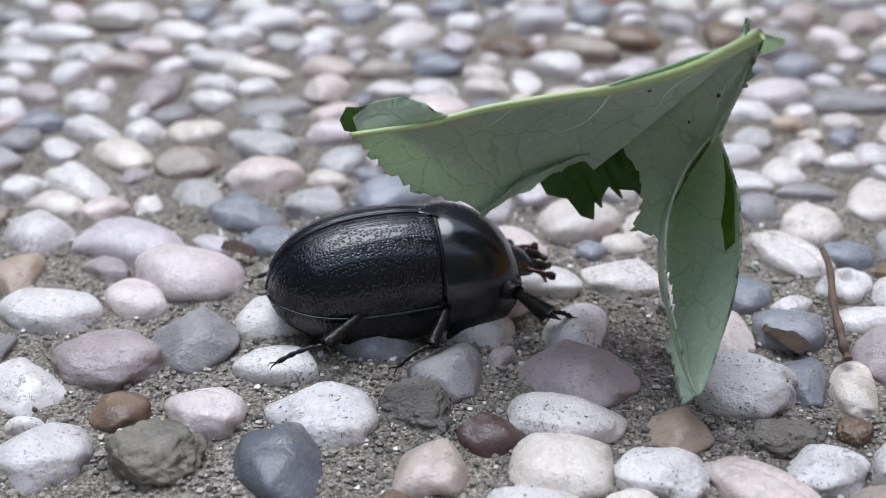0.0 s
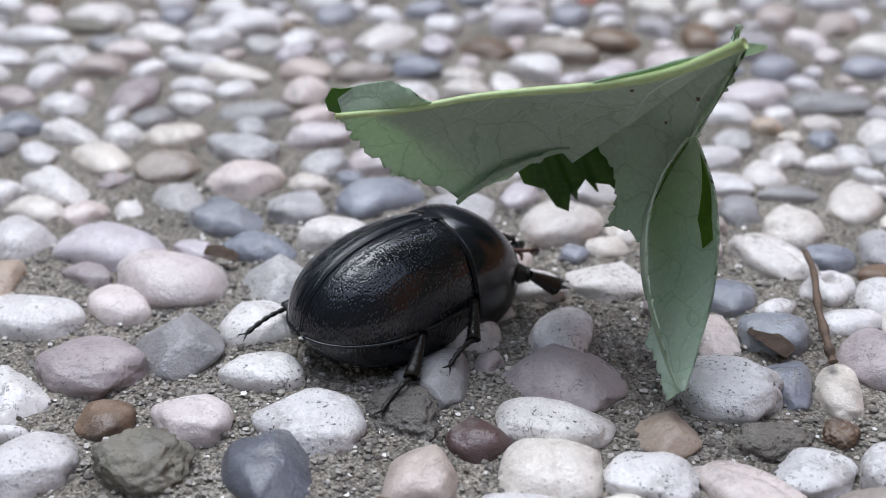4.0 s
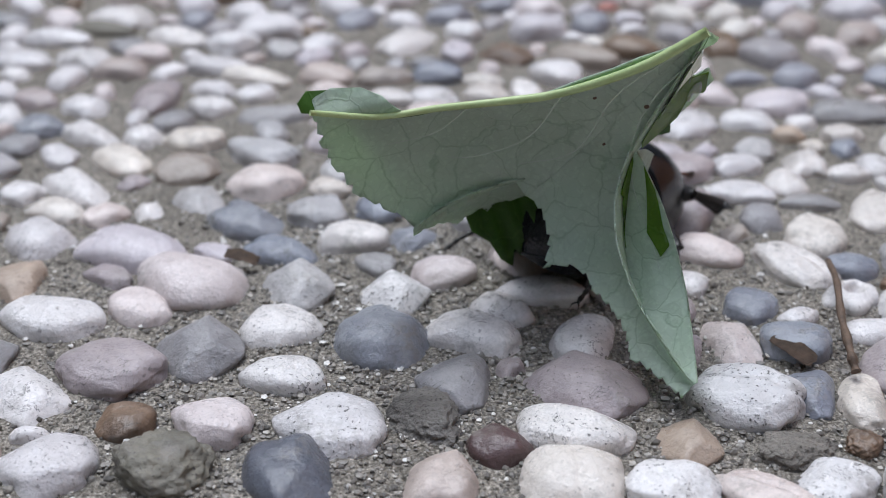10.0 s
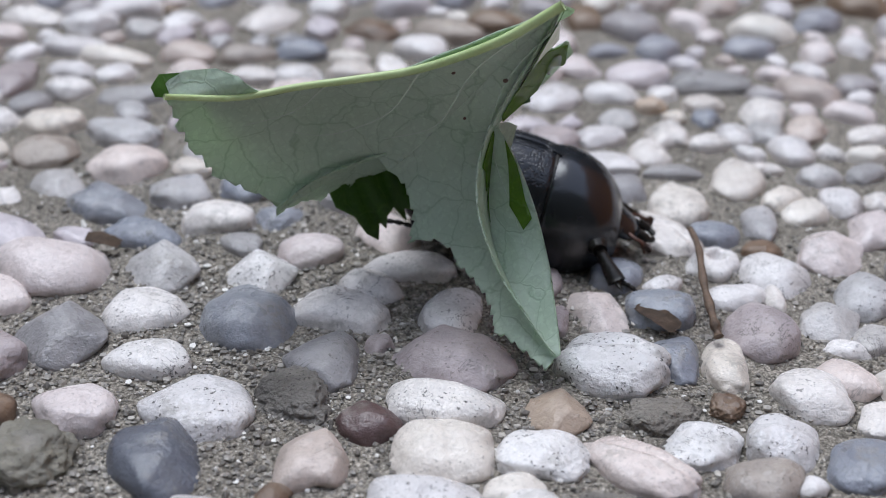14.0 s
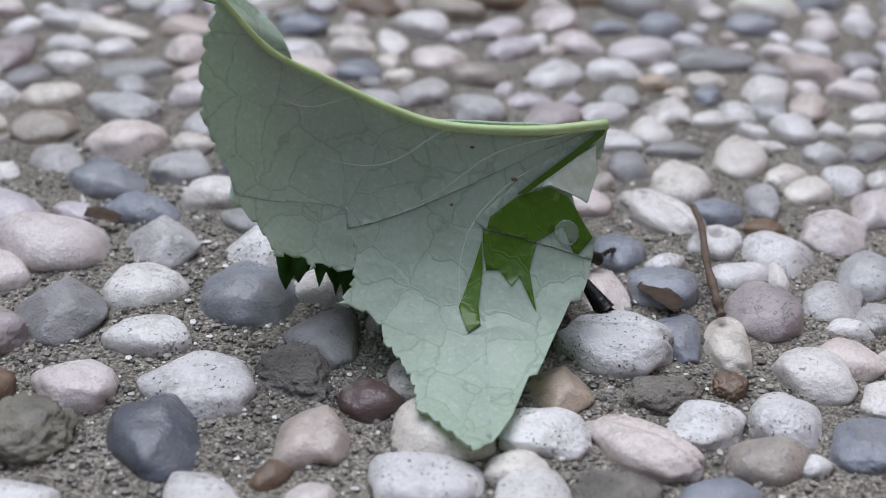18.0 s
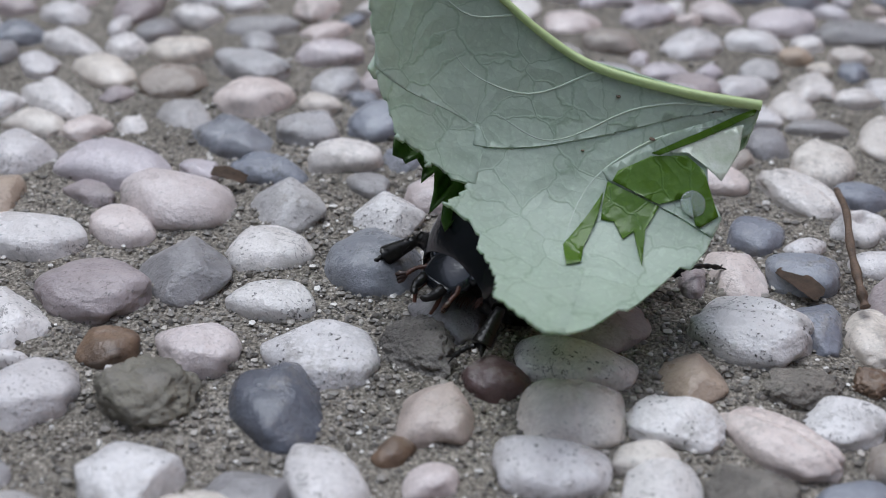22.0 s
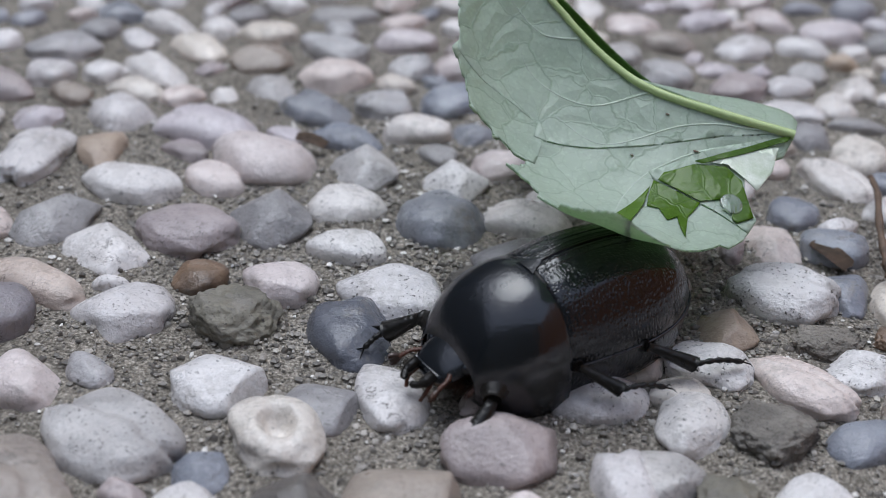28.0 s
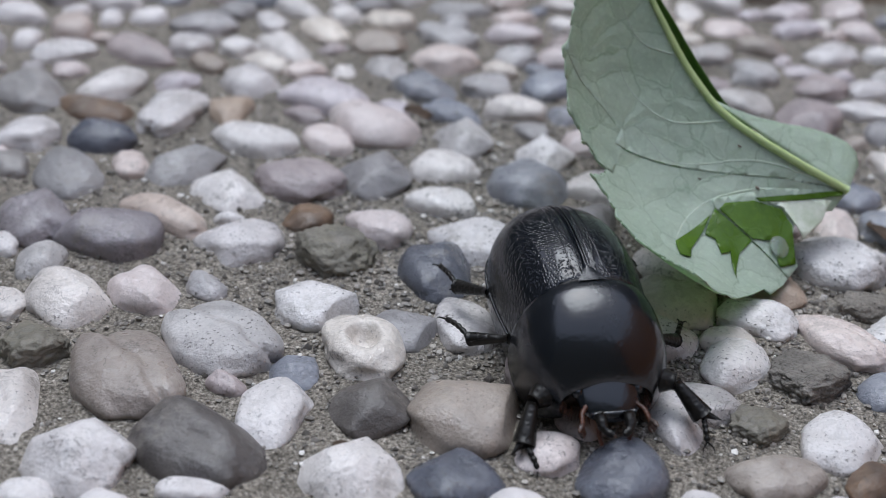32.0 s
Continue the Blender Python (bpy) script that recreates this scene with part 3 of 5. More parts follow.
pebble(29.6, 67.5, 2.69, 2.38, 64, "speckled", "cracked")
pebble(24.5, 67.6, 2.84, 2.07, 38, "speckled", "angular")
pebble(20.2, 65.8, 3.88, 1.99, -49, "pink", "ridged")
pebble(14.5, 67.1, 2.97, 2.27, -18, "speckled", "pitted")
pebble(16.1, 72.1, 2.67, 2.02, -68, "tan", "angular")
pebble(27.3, 63.8, 2.53, 2.25, -26, "taupe", "egg")
pebble(34.0, 64.8, 3.03, 2.11, 56, "blue", "cracked")
pebble(30.0, 63.0, 1.10, 0.84, 23, "white", "angular")
pebble(36.8, 69.4, 2.28, 1.36, 59, "white", "angular")
pebble(12.3, 64.1, 2.19, 1.42, -1, "cream", "round")
pebble(17.9, 82.7, 1.63, 1.00, 77, "rose", "round")
pebble(18.1, 88.2, 2.03, 1.23, 82, "rose", "round")
pebble(19.5, 92.4, 1.89, 1.52, 70, "white", "round")
pebble(-44.7, 96.3, 3.92, 2.52, 73, "white", "egg")
pebble(-51.3, 92.1, 4.04, 3.21, -49, "grey", "egg")
pebble(-52.7, 102.9, 3.27, 2.59, 27, "white", "round")
pebble(-45.2, 104.7, 4.73, 2.49, -34, "rose", "long")
pebble(-40.9, 107.8, 2.58, 2.33, 84, "white", "round")
pebble(-37.2, 91.4, 4.69, 2.49, 81, "white", "ridged")
pebble(-44.0, 90.3, 3.93, 2.19, -13, "brown", "egg")
pebble(-47.7, 83.5, 3.10, 2.93, 4, "white", "tri")
pebble(-41.4, 84.6, 3.14, 2.74, -11, "slate", "long")
pebble(-41.3, 77.1, 4.05, 2.76, -49, "grey", "egg")
pebble(-46.8, 77.8, 2.19, 1.56, -54, "grey", "round")
pebble(-37.3, 80.2, 2.27, 1.67, -62, "pink", "round")
pebble(-32.9, 81.2, 4.05, 2.49, 64, "grey", "angular")
pebble(-41.0, 69.3, 3.94, 2.84, -48, "violet", "cracked")
pebble(-34.1, 68.0, 4.25, 3.34, -24, "violet", "tri")
pebble(-31.7, 72.8, 4.72, 1.98, -31, "sand", "long")
pebble(-41.5, 65.3, 1.84, 1.01, -61, "white", "round")
pebble(-33.8, 58.5, 3.64, 2.80, -40, "white", "tri")
pebble(-28.9, 61.0, 2.77, 2.47, -35, "pink", "tri")
pebble(-38.0, 57.7, 2.31, 1.32, -60, "white", "round")
pebble(-33.5, 52.5, 2.67, 2.35, 58, "olive", "rough")
pebble(-26.5, 50.7, 4.85, 3.27, -52, "taupe", "ridged")
pebble(-21.9, 56.2, 4.42, 3.39, -38, "pale_grey", "ridged")
pebble(-16.7, 62.1, 3.62, 2.78, -54, "speckled", "angular")
pebble(-12.1, 57.2, 3.40, 2.68, -69, "cream", "ring")
pebble(-10.1, 60.4, 2.95, 2.39, -43, "grey", "angular")
pebble(-16.2, 49.0, 3.72, 2.19, 80, "white", "tri")
pebble(-10.4, 50.8, 2.94, 2.70, -60, "dark", "angular")
pebble(-19.4, 44.1, 4.36, 3.43, -22, "dark", "egg")
pebble(-26.4, 41.8, 3.42, 3.17, 55, "white", "angular")
pebble(-10.3, 43.9, 3.28, 2.88, -42, "white", "angular")
pebble(-4.1, 44.7, 3.12, 2.60, 20, "slate", "angular")
pebble(5.8, 46.8, 3.34, 2.81, 45, "slate", "egg")
# a paler stone, given taupe to stand in for the beetle's shade
pebble(-4.3, 51.3, 4.21, 3.46, -29, "taupe", "angular")
pebble(-5.9, 62.0, 3.61, 2.27, -69, "white", "long")
pebble(8.7, 54.1, 3.49, 2.01, -72, "white", "tri")
pebble(10.7, 55.8, 2.65, 2.29, -84, "pale_grey", "cracked")
pebble(12.8, 61.6, 3.31, 2.27, 77, "speckled", "egg")
pebble(19.1, 53.4, 3.32, 2.49, 67, "white", "egg")
pebble(17.8, 60.6, 3.55, 2.59, 60, "mortar", "rough")
pebble(15.4, 49.2, 2.94, 2.34, 31, "taupe", "egg")
pebble(14.2, 54.2, 2.24, 1.88, 66, "olive", "rough")
pebble(-32.6, 45.9, 3.90, 2.10, -67, "white", "egg")
pebble(-28.0, 38.1, 1.95, 1.33, 1, "white", "round")
pebble(-18.8, 40.5, 2.11, 1.15, 10, "white", "round")
pebble(20.8, 50.2, 2.12, 1.41, 66, "brown", "egg")
pebble(7.0, 63.0, 3.27, 2.71, -6, "speckled", "egg")
pebble(1.3, 57.2, 3.57, 3.23, 50, "rose", "angular")


def rest_of_pebbles():
    """The pebbles past those laid one by one: nearest as parts, the rest joined."""
    rnd = random.Random(11)
    cells = {}

    def free(x, y, r):
        cx, cy = int(x // 8), int(y // 8)
        return all(math.hypot(x - u, y - v) > (r + q) * 0.93 for i in (-1, 0, 1) for j in (-1, 0, 1) for u, v, q in cells.get((cx + i, cy + j), ()))

    for x, y, r in laid:
        cells.setdefault((int(x // 8), int(y // 8)), []).append((x, y, r))
    found = []
    for low, high, tries in ((2.6, 3.6, 9000), (1.9, 2.6, 16000), (1.2, 1.9, 22000)):
        for _ in range(tries):
            x, y, r = rnd.uniform(-120, 120), rnd.uniform(-30, 215), rnd.uniform(low, high)
            if low < 1.5 and (-55 < x < 45 and 30 < y < 95):
                if rnd.random() < 0.8:
                    continue
            if free(x, y, r):
                cells.setdefault((int(x // 8), int(y // 8)), []).append((x, y, r))
                found.append((x, y, r))
    found.sort(key=lambda s: math.hypot(s[0], s[1] - 95))
    hues = ["white"] * 5 + ["pink"] * 5 + ["lilac"] * 4 + ["cream"] * 4 + ["pale_grey"] * 3 + ["grey"] * 2 + ["rose"] * 2 + ["blue"] * 2 + ["taupe", "brown"]
    near = 300 - len(laid)
    for x, y, r in found[:near]:
        pebble(x, y, r * rnd.uniform(1.0, 1.2), r * rnd.uniform(0.7, 0.9), rnd.uniform(-90, 90), rnd.choice(hues), rnd.choice(("round", "long", "egg", "tri", "angular")))
    verts, faces = [], []
    base = [(np.array([v.co[:] for v in me.vertices]), np.array([p.vertices[:] for p in me.polygons])) for me in [pebble_mesh(s, 9, 3) for s in ("round", "egg", "tri", "angular", "long")]]
    total = 0
    for x, y, r in found[near:]:
        co, fa = base[rnd.randrange(len(base))]
        a_, b_, t = r * rnd.uniform(1.0, 1.2), r * rnd.uniform(0.7, 0.9), rnd.uniform(0, math.tau)
        p = co * (a_, b_, b_ * 0.6 + 0.15)
        c, s = math.cos(t), math.sin(t)
        p = np.stack([p[:, 0] * c - p[:, 1] * s + x, p[:, 0] * s + p[:, 1] * c + y, p[:, 2] - 0.85], 1) * MM
        verts.append(p)
        faces.append(fa + total)
        total += len(co)
    me = bpy.data.meshes.new("pebble_bed")
    me.from_pydata(np.concatenate(verts).tolist(), [], np.concatenate(faces).tolist())
    me.polygons.foreach_set("use_smooth", [True] * len(me.polygons))
    me.materials.append(MIXED)
    ob = new("pebble_bed", me)
    ob.parent = pavement
    tagged(ob, "white, pinkish and grey pebbles farther off", kind="stuff")


def sand():
    """Loose and half-sunk grains over the mortar."""
    rnd = random.Random(3)
    bm = bmesh.new()
    bmesh.ops.create_icosphere(bm, subdivisions=1, radius=1)
    co = np.array([v.co[:] for v in bm.verts])
    fa = np.array([[v.index for v in f.verts] for f in bm.faces])
    bm.free()
    verts, faces = [], []
    for i in range(26000):
        x, y = rnd.gauss(0, 24), rnd.gauss(80, 22)
        r = rnd.choice((0.08, 0.1, 0.12, 0.14, 0.17, 0.2, 0.26)) * rnd.uniform(0.8, 1.2)
        p = co * np.array([[rnd.uniform(0.6, 1.2), rnd.uniform(0.6, 1.2), rnd.uniform(0.5, 1)]]) * r * (1 + 0.25 * np.sin(co[:, :1] * 7 + i))
        z = ground_height(x * MM, y * MM) / MM + r * 0.25
        verts.append((p + (x, y, z)) * MM)
        faces.append(fa + len(co) * i)
    me = bpy.data.meshes.new("sand_grains")
    me.from_pydata(np.concatenate(verts).tolist(), [], np.concatenate(faces).tolist())
    me.materials.append(SAND)
    ob = new("sand_grains", me)
    ob.parent = pavement
    tagged(ob, "coarse sand grains in the mortar", kind="stuff")


rest_of_pebbles()
sand()


def unseen_wall(name, x, y, wide, deep, tall, material, label):
    bm = bmesh.new()
    bmesh.ops.create_cube(bm, size=1)
    bmesh.ops.scale(bm, vec=(wide, deep, tall), verts=bm.verts[:])
    bmesh.ops.translate(bm, vec=(x, y, tall / 2 - 0.05), verts=bm.verts[:])
    bmesh.ops.bevel(bm, geom=bm.edges[:], offset=0.02, segments=2, affect="EDGES")
    tagged(part(name, bm, material, smooth=False), label, "wall", kind="structure")


# plain unseen walls added to block low sky; the terracotta one tints reflections
unseen_wall("unseen_wall_north", 0, 2.6, 5.4, 0.2, 2.7, PLASTER, "unseen dull grey-green wall added to block low sky")
unseen_wall("unseen_wall_south", 0, -2.1, 5.4, 0.2, 3.2, PLASTER, "unseen dull grey-green wall added to block low sky")
unseen_wall("wall_east", 2.6, 0.1, 0.2, 4.8, 2.6, BRICK, "plain terracotta-coloured yard wall")
unseen_wall("unseen_wall_west", -2.6, 0.1, 0.2, 4.8, 2.8, PLASTER, "unseen dull grey-green wall added to block low sky")

# ---- dry stem and crumbs lying on the pebbles ----
def build_twig():
    bm = bmesh.new()
    pts = curve([(p[0] * MM, p[1] * MM, p[2] * MM) for p in ((29.9, 92.6, 1.2), (29.2, 87.7, 2.2), (28.4, 83.1, 2.0), (28.1, 79.3, 1.5), (28.2, 77.8, 0.8))], 6)
    tube(bm, pts, [MM * (0.24 + 0.2 * math.sin(i * 0.7) ** 2 * (i / len(pts))) for i in range(len(pts))], 7)
    return tagged(part("twig", bm, TWIG), "thin dry brown twig bent over the pebbles", "twig")


build_twig()


def build_flake(x, y, z, size, turn, tilt, label):
    bm = bmesh.new()
    rnd = random.Random(int(x * 10))
    grid = [[(u * size * (1 + 0.2 * rnd.random()), v * size * 0.55 * (1 - 0.25 * abs(u)), 0.18 * size * (1 - u * u) + 0.05 * size * rnd.uniform(-1, 1)) for v in np.linspace(-1, 1, 7)] for u in np.linspace(-1, 1, 9)]
    sheet(bm, [[(p[0] * MM, p[1] * MM, p[2] * MM) for p in row] for row in grid])
    bmesh.ops.solidify(bm, geom=bm.faces[:], thickness=0.25 * MM)
    ob = part("dry_flake", bm, TWIG)
    ob.matrix_basis = pose(x * MM, y * MM, z * MM, tilt, 8, turn)
    return tagged(ob, label, "plant debris", "dry flakes on the pavement")


build_flake(-15.4, 95.4, 0.2, 1.25, -15, 12, "brown dry flake lying between pebbles")
build_flake(24.9, 81.6, 0.2, 1.60, -50, 10, "curled brown dry flake between pebbles")
build_flake(-11.1, 45.7, 0.2, 0.50, 20, 0, "tiny rust-red crumb on the mortar")


# ---- the leaf: a torn half blade hanging from its midrib ----
LEAF_BOW = (-0.205, 0.029, -0.002, 0.051, -0.085, 0.472, -0.146, -0.143, -0.115, 0.106)
LEAF_MARGIN = [(6.5, 11.4), (6.4, 10.2), (5.2, 9.1), (4.6, 7.9), (5.3, 6.6), (6.6, 5.6), (6.5, 3.3), (6.1, 1.3), (5.5, 1.2), (4.7, -1.9), (4.1, -4.7), (3.6, -4.9), (3.0, -8.4), (2.2, -10.6), (1.2, -11.5), (-0.9, -9.9), (-2.8, -8.7), (-3.6, -6.4), (-5.1, -4.5), (-5.9, -3.8), (-6.1, -3.0), (-6.9, -2.1), (-8.3, -1.7), (-9.2, -1.8), (-8.8, -0.7), (-8.7, 1.1), (-9.1, 3.0), (-9.8, 4.5), (-11.5, 4.2), (-12.7, 3.8), (-14.5, 3.0), (-16.0, 2.3), (-16.5, 3.4), (-17.3, 4.2), (-18.3, 5.6), (-18.5, 7.7), (-18.3, 9.2), (-17.5, 11.0), (-14.8, 10.2), (-11.4, 10.1), (-7.7, 9.8), (-3.9, 9.6), (1.7, 10.1)]
MIDRIB = [(6.5, 11.4), (1.7, 10.1), (-3.9, 9.6), (-7.7, 9.8), (-11.4, 10.1), (-14.8, 10.2), (-17.5, 11.0)]
LOBE = [(-9.9, 4.4), (-8.9, 1.3), (-9.6, 0.5), (-10.6, 0.7), (-11.2, -0.1), (-11.6, 0.6), (-12.3, 0.3), (-13.3, -0.2), (-13.7, 0.5), (-15.3, 1.6), (-16.2, 1.8), (-16.1, 2.3), (-14.5, 3.0), (-12.7, 3.8), (-11.5, 4.2)]


def bow(u, v):
    """Height of the blade's curved face over its own plane, in millimetres."""
    u, v = u / 10, v / 10
    k = LEAF_BOW
    return 10 * (k[0] + k[1] * u + k[2] * v + k[3] * u * u + k[4] * u * v + k[5] * v * v + k[6] * u**3 + k[7] * u * u * v + k[8] * u * v * v + k[9] * v**3) + 0.12 * noise.noise(Vector((u * 4, v * 4, 0)))


def inside(u, v, line):
    odd = False
    for (x0, y0), (x1, y1) in zip(line, line[1:] + line[:1]):
        if (y0 > v) != (y1 > v) and u < (x1 - x0) * (v - y0) / (y1 - y0) + x0:
            odd = not odd
    return odd


def blade(line, lift, step, thick, shape=bow):
    """A thin curved plate with that margin: a triangulated fill, bent by the blade's bow."""
    bm = bmesh.new()
    dense = []
    for (x0, y0), (x1, y1) in zip(line, line[1:] + line[:1]):
        n = max(1, round(math.hypot(x1 - x0, y1 - y0) / step))
        dense += [(x0 + (x1 - x0) * i / n, y0 + (y1 - y0) * i / n) for i in range(n)]
    rim = [bm.verts.new((u, v, 0)) for u, v in dense]
    bm.faces.new(rim)
    bmesh.ops.triangulate(bm, faces=bm.faces[:], ngon_method="EAR_CLIP")
    lo, hi = [min(p[i] for p in line) for i in (0, 1)], [max(p[i] for p in line) for i in (0, 1)]
    for axis in (0, 1):
        c = lo[axis] + step * 0.5
        while c < hi[axis]:
            no = (1, 0, 0) if axis == 0 else (0, 1, 0)
            bmesh.ops.bisect_plane(bm, geom=bm.verts[:] + bm.edges[:] + bm.faces[:], plane_co=(c, c, 0), plane_no=no)
            c += step
    bmesh.ops.triangulate(bm, faces=bm.faces[:])
    bm.normal_update()
    for f in bm.faces:
        if f.normal.z < 0:
            f.normal_flip()
    for v in bm.verts:
        v.co.z = shape(v.co.x, v.co.y) + lift
        v.co *= MM
    bmesh.ops.solidify(bm, geom=bm.faces[:], thickness=thick * MM)
    return bm


def on_blade(pts, lift=0.0):
    return [(u * MM, v * MM, (bow(u, v) + lift) * MM) for u, v in pts]


def hinge(p, q):
    """The pose of a crease in the blade from p to q: x along it, z out of the pale face."""
    o, e = [Vector(v) for v in on_blade([p, q])]
    x = (e - o).normalized()
    z = (Vector((0, 0, 1)) - x * x.z).normalized()
    m = Matrix((x, z.cross(x), z)).transposed().to_4x4()
    m.translation = o
    return m


def crease_part(name, bm, material, parent, crease, up=Matrix.Identity(4), label=""):
    """A piece of the leaf in its crease's own space, so that it can bend there."""
    bm.transform(crease.inverted())
    ob = part(name, bm, material, parent, label)
    ob.matrix_basis = up.inverted() @ crease
    return ob


def toothed(line):
    """The margin with a small forward tooth on each longer stretch."""
    out = []
    for i, ((x0, y0), (x1, y1)) in enumerate(zip(line, line[1:])):
        out.append((x0, y0))
        d = math.hypot(x1 - x0, y1 - y0)
        n = int(d / 0.75)
        for j in range(n):
            f, size = (j + 0.55) / (n + 0.3), 0.12 + 0.14 * abs(math.sin(i * 2.1 + j))
            out += [(x0 + (x1 - x0) * f + (y1 - y0) / d * size, y0 + (y1 - y0) * f - (x1 - x0) / d * size), (x0 + (x1 - x0) * (f + 0.12 / (n + 1)), y0 + (y1 - y0) * (f + 0.12 / (n + 1)))]
    return out + [line[-1]]


def clear_of_rib(u, v):
    return bow(max(u, -17.5), min(v, 10.7)) - 0.25 * max(0.0, v - 10.5)


def build_leaf():
    leaf = new("leaf")
    tagged(leaf, "torn green leaf, pale underside out, with bitten jagged margin", "leaf")
    fork, notch, bend_at, low = (6.5, 11.4), (-9.5, 3.4), (-1.0, 5.2), (2.2, -10.6)
    k = LEAF_MARGIN.index((-9.1, 3.0))
    tip = LEAF_MARGIN.index((2.2, -10.6))
    part("blade", blade([fork, notch] + LEAF_MARGIN[k + 1:k + 6] + toothed(LEAF_MARGIN[k + 6:k + 12]) + LEAF_MARGIN[k + 12:], 0.0, 0.6, 0.2), LEAF_UNDER, leaf)

    part("curled_end", blade([(-17.5, 11.0), (-15.6, 10.45), (-13.4, 10.2), (-14.3, 11.5), (-15.4, 12.3), (-16.8, 12.5), (-17.8, 11.9)], 0.0, 0.6, 0.2, clear_of_rib), LEAF_UNDER, leaf)
    part("curled_tip", blade([(-17.45, 10.9), (-17.7, 11.9), (-16.9, 12.4), (-18.3, 12.6), (-19.0, 11.9), (-18.7, 11.2)], -0.05, 0.6, 0.2, clear_of_rib), LEAF_TOP, leaf, "dark green curled tip")

    # the hanging half and its two side panels, each bending on a crease from the midrib's end
    root = hinge(fork, notch)
    hang = crease_part("hanging_half", blade([fork, bend_at] + toothed(LEAF_MARGIN[tip:k + 1]) + [notch, (-9.6, 4.2), (-9.4, 6.6), (-6.0, 7.8), (-2.0, 9.0), (2.0, 10.0)], -0.12, 0.6, 0.2), LEAF_UNDER, leaf, root)
    upper = hinge(fork, bend_at)
    wing = crease_part("upper_panel", blade([fork] + LEAF_MARGIN[1:6] + [(6.55, 4.2), (-0.8, 5.0), (-1.4, 5.4), (1.6, 8.2)], -0.05, 0.6, 0.18), LEAF_UNDER, hang, upper, root)
    lower = hinge(bend_at, low)
    fin = crease_part("lower_panel", blade([(-1.5, 5.0), (0.9, 6.4), (3.5, 7.4), (5.1, 6.7), (6.5, 5.6)] + LEAF_MARGIN[6:tip + 1] + [(1.9, -10.7), (0.2, -2.0)], -0.17, 0.6, 0.14), LEAF_UNDER, hang, lower, root)
    patches = (
        (wing, upper, 0.1, [(1.2, 6.9), (3.3, 7.7), (4.6, 7.4), (6.4, 5.5), (5.6, 4.3), (5.3, 4.35), (4.4, 5.7), (2.9, 4.7), (2.8, 4.6), (-0.5, 4.95), (-0.4, 5.6)]),
        (fin, lower, -0.04, [(-0.8, 4.9), (2.8, 4.6), (2.6, 2.9), (3.4, 0.1), (2.0, 2.4), (1.6, 1.6), (0.6, 2.6), (-0.2, 2.5), (-0.5, 3.4)]),
    )
    for owner, crease, lift, line in patches:
        bm = blade(line, lift, 0.6, 0.05)
        bm.transform(crease.inverted())
        part("bared_patch", bm, LEAF_BARE, owner, "dark green patch where the pale skin has peeled")
    bm = blade([(-0.75, 4.2), (-0.45, 2.5), (-0.35, -0.1), (0.0, -1.4), (-0.7, -2.1), (-1.6, -0.3), (-1.0, 2.8)], 0.04, 0.6, 0.05)
    bm.transform(root.inverted())
    part("bared_patch", bm, LEAF_BARE, hang, "dark green patch where the pale skin has peeled")
    bm = blade([(5.9, 10.2), (6.2, 9.0), (5.8, 7.3), (4.6, 7.6), (3.3, 7.8), (2.0, 7.35), (3.4, 8.6)], 0.2, 0.6, 0.06)
    bm.transform(upper.inverted())
    part("torn_skin", bm, MEMBRANE, wing, "white strip of torn leaf skin")

    bm = blade([(6.4, 11.15), (4.9, 9.95), (3.2, 8.55), (1.2, 6.95), (1.7, 7.0), (3.5, 8.4), (5.2, 9.8), (6.3, 10.8)], 0.3, 0.6, 0.05)
    bm.transform(upper.inverted())
    part("tear_line", bm, LEAF_BARE, wing, "thin dark green tear along the crease")

    bm = bmesh.new()
    bmesh.ops.create_uvsphere(bm, u_segments=24, v_segments=12, radius=1.0)
    for v in bm.verts:
        q = Vector((4.7 + 0.8 * v.co.x, 5.4 + 0.75 * v.co.y))
        v.co = (q.x * MM, q.y * MM, (bow(q.x, q.y) + 0.15 + 0.13 * v.co.z) * MM)
    bm.transform(upper.inverted())
    part("sap_drop", bm, DROP, wing, "flat clear drop of sap")

    # a lobe that bends under the blade, and the strip beyond the midrib
    lobe_root = hinge((-9.8, 4.5), (-16.0, 2.3))
    line = [(-9.2, 4.9), (-8.2, 1.2)] + toothed(LOBE[2:11]) + [(-16.3, 2.9), (-12.7, 4.3)]
    lobe = crease_part("bent_lobe", blade(line, -0.05, 0.6, 0.18), LEAF_UNDER, leaf, lobe_root, Matrix.Identity(4), "jagged lobe that bends under the blade")
    bm = bmesh.new()
    rib = [p for p in curve(on_blade(MIDRIB, -0.15), 8) if -16.6 * MM < p[0] < 4.5 * MM]
    grid = []
    for j in range(9):
        f = j / 8
        reach = [f * (10.4 + 0.5 * math.sin(i * 1.9) * f) * min(1.0, 0.3 + 0.1 * i, 0.45 + 0.12 * (len(rib) - i)) for i in range(len(rib))]
        grid.append([(p[0], p[1] - 0.33 * d * MM, p[2] - (0.94 * d + 0.04) * MM) for p, d in zip(rib, reach)])
    sheet(bm, grid)
    bmesh.ops.recalc_face_normals(bm, faces=bm.faces[:])
    bmesh.ops.solidify(bm, geom=bm.faces[:], thickness=0.15 * MM)
    ridge = hinge((-16.5, 10.6), (4.0, 10.7))
    half = crease_part("folded_half", bm, LEAF_TOP, leaf, ridge, Matrix.Identity(4), "dark green upper side of the half folded back behind the midrib")
    # its free end droops behind the notch, with a toothed edge
    bm = bmesh.new()
    far = [p for p in grid[-1] if -15.6 * MM < p[0] < -8.0 * MM]
    grid = []
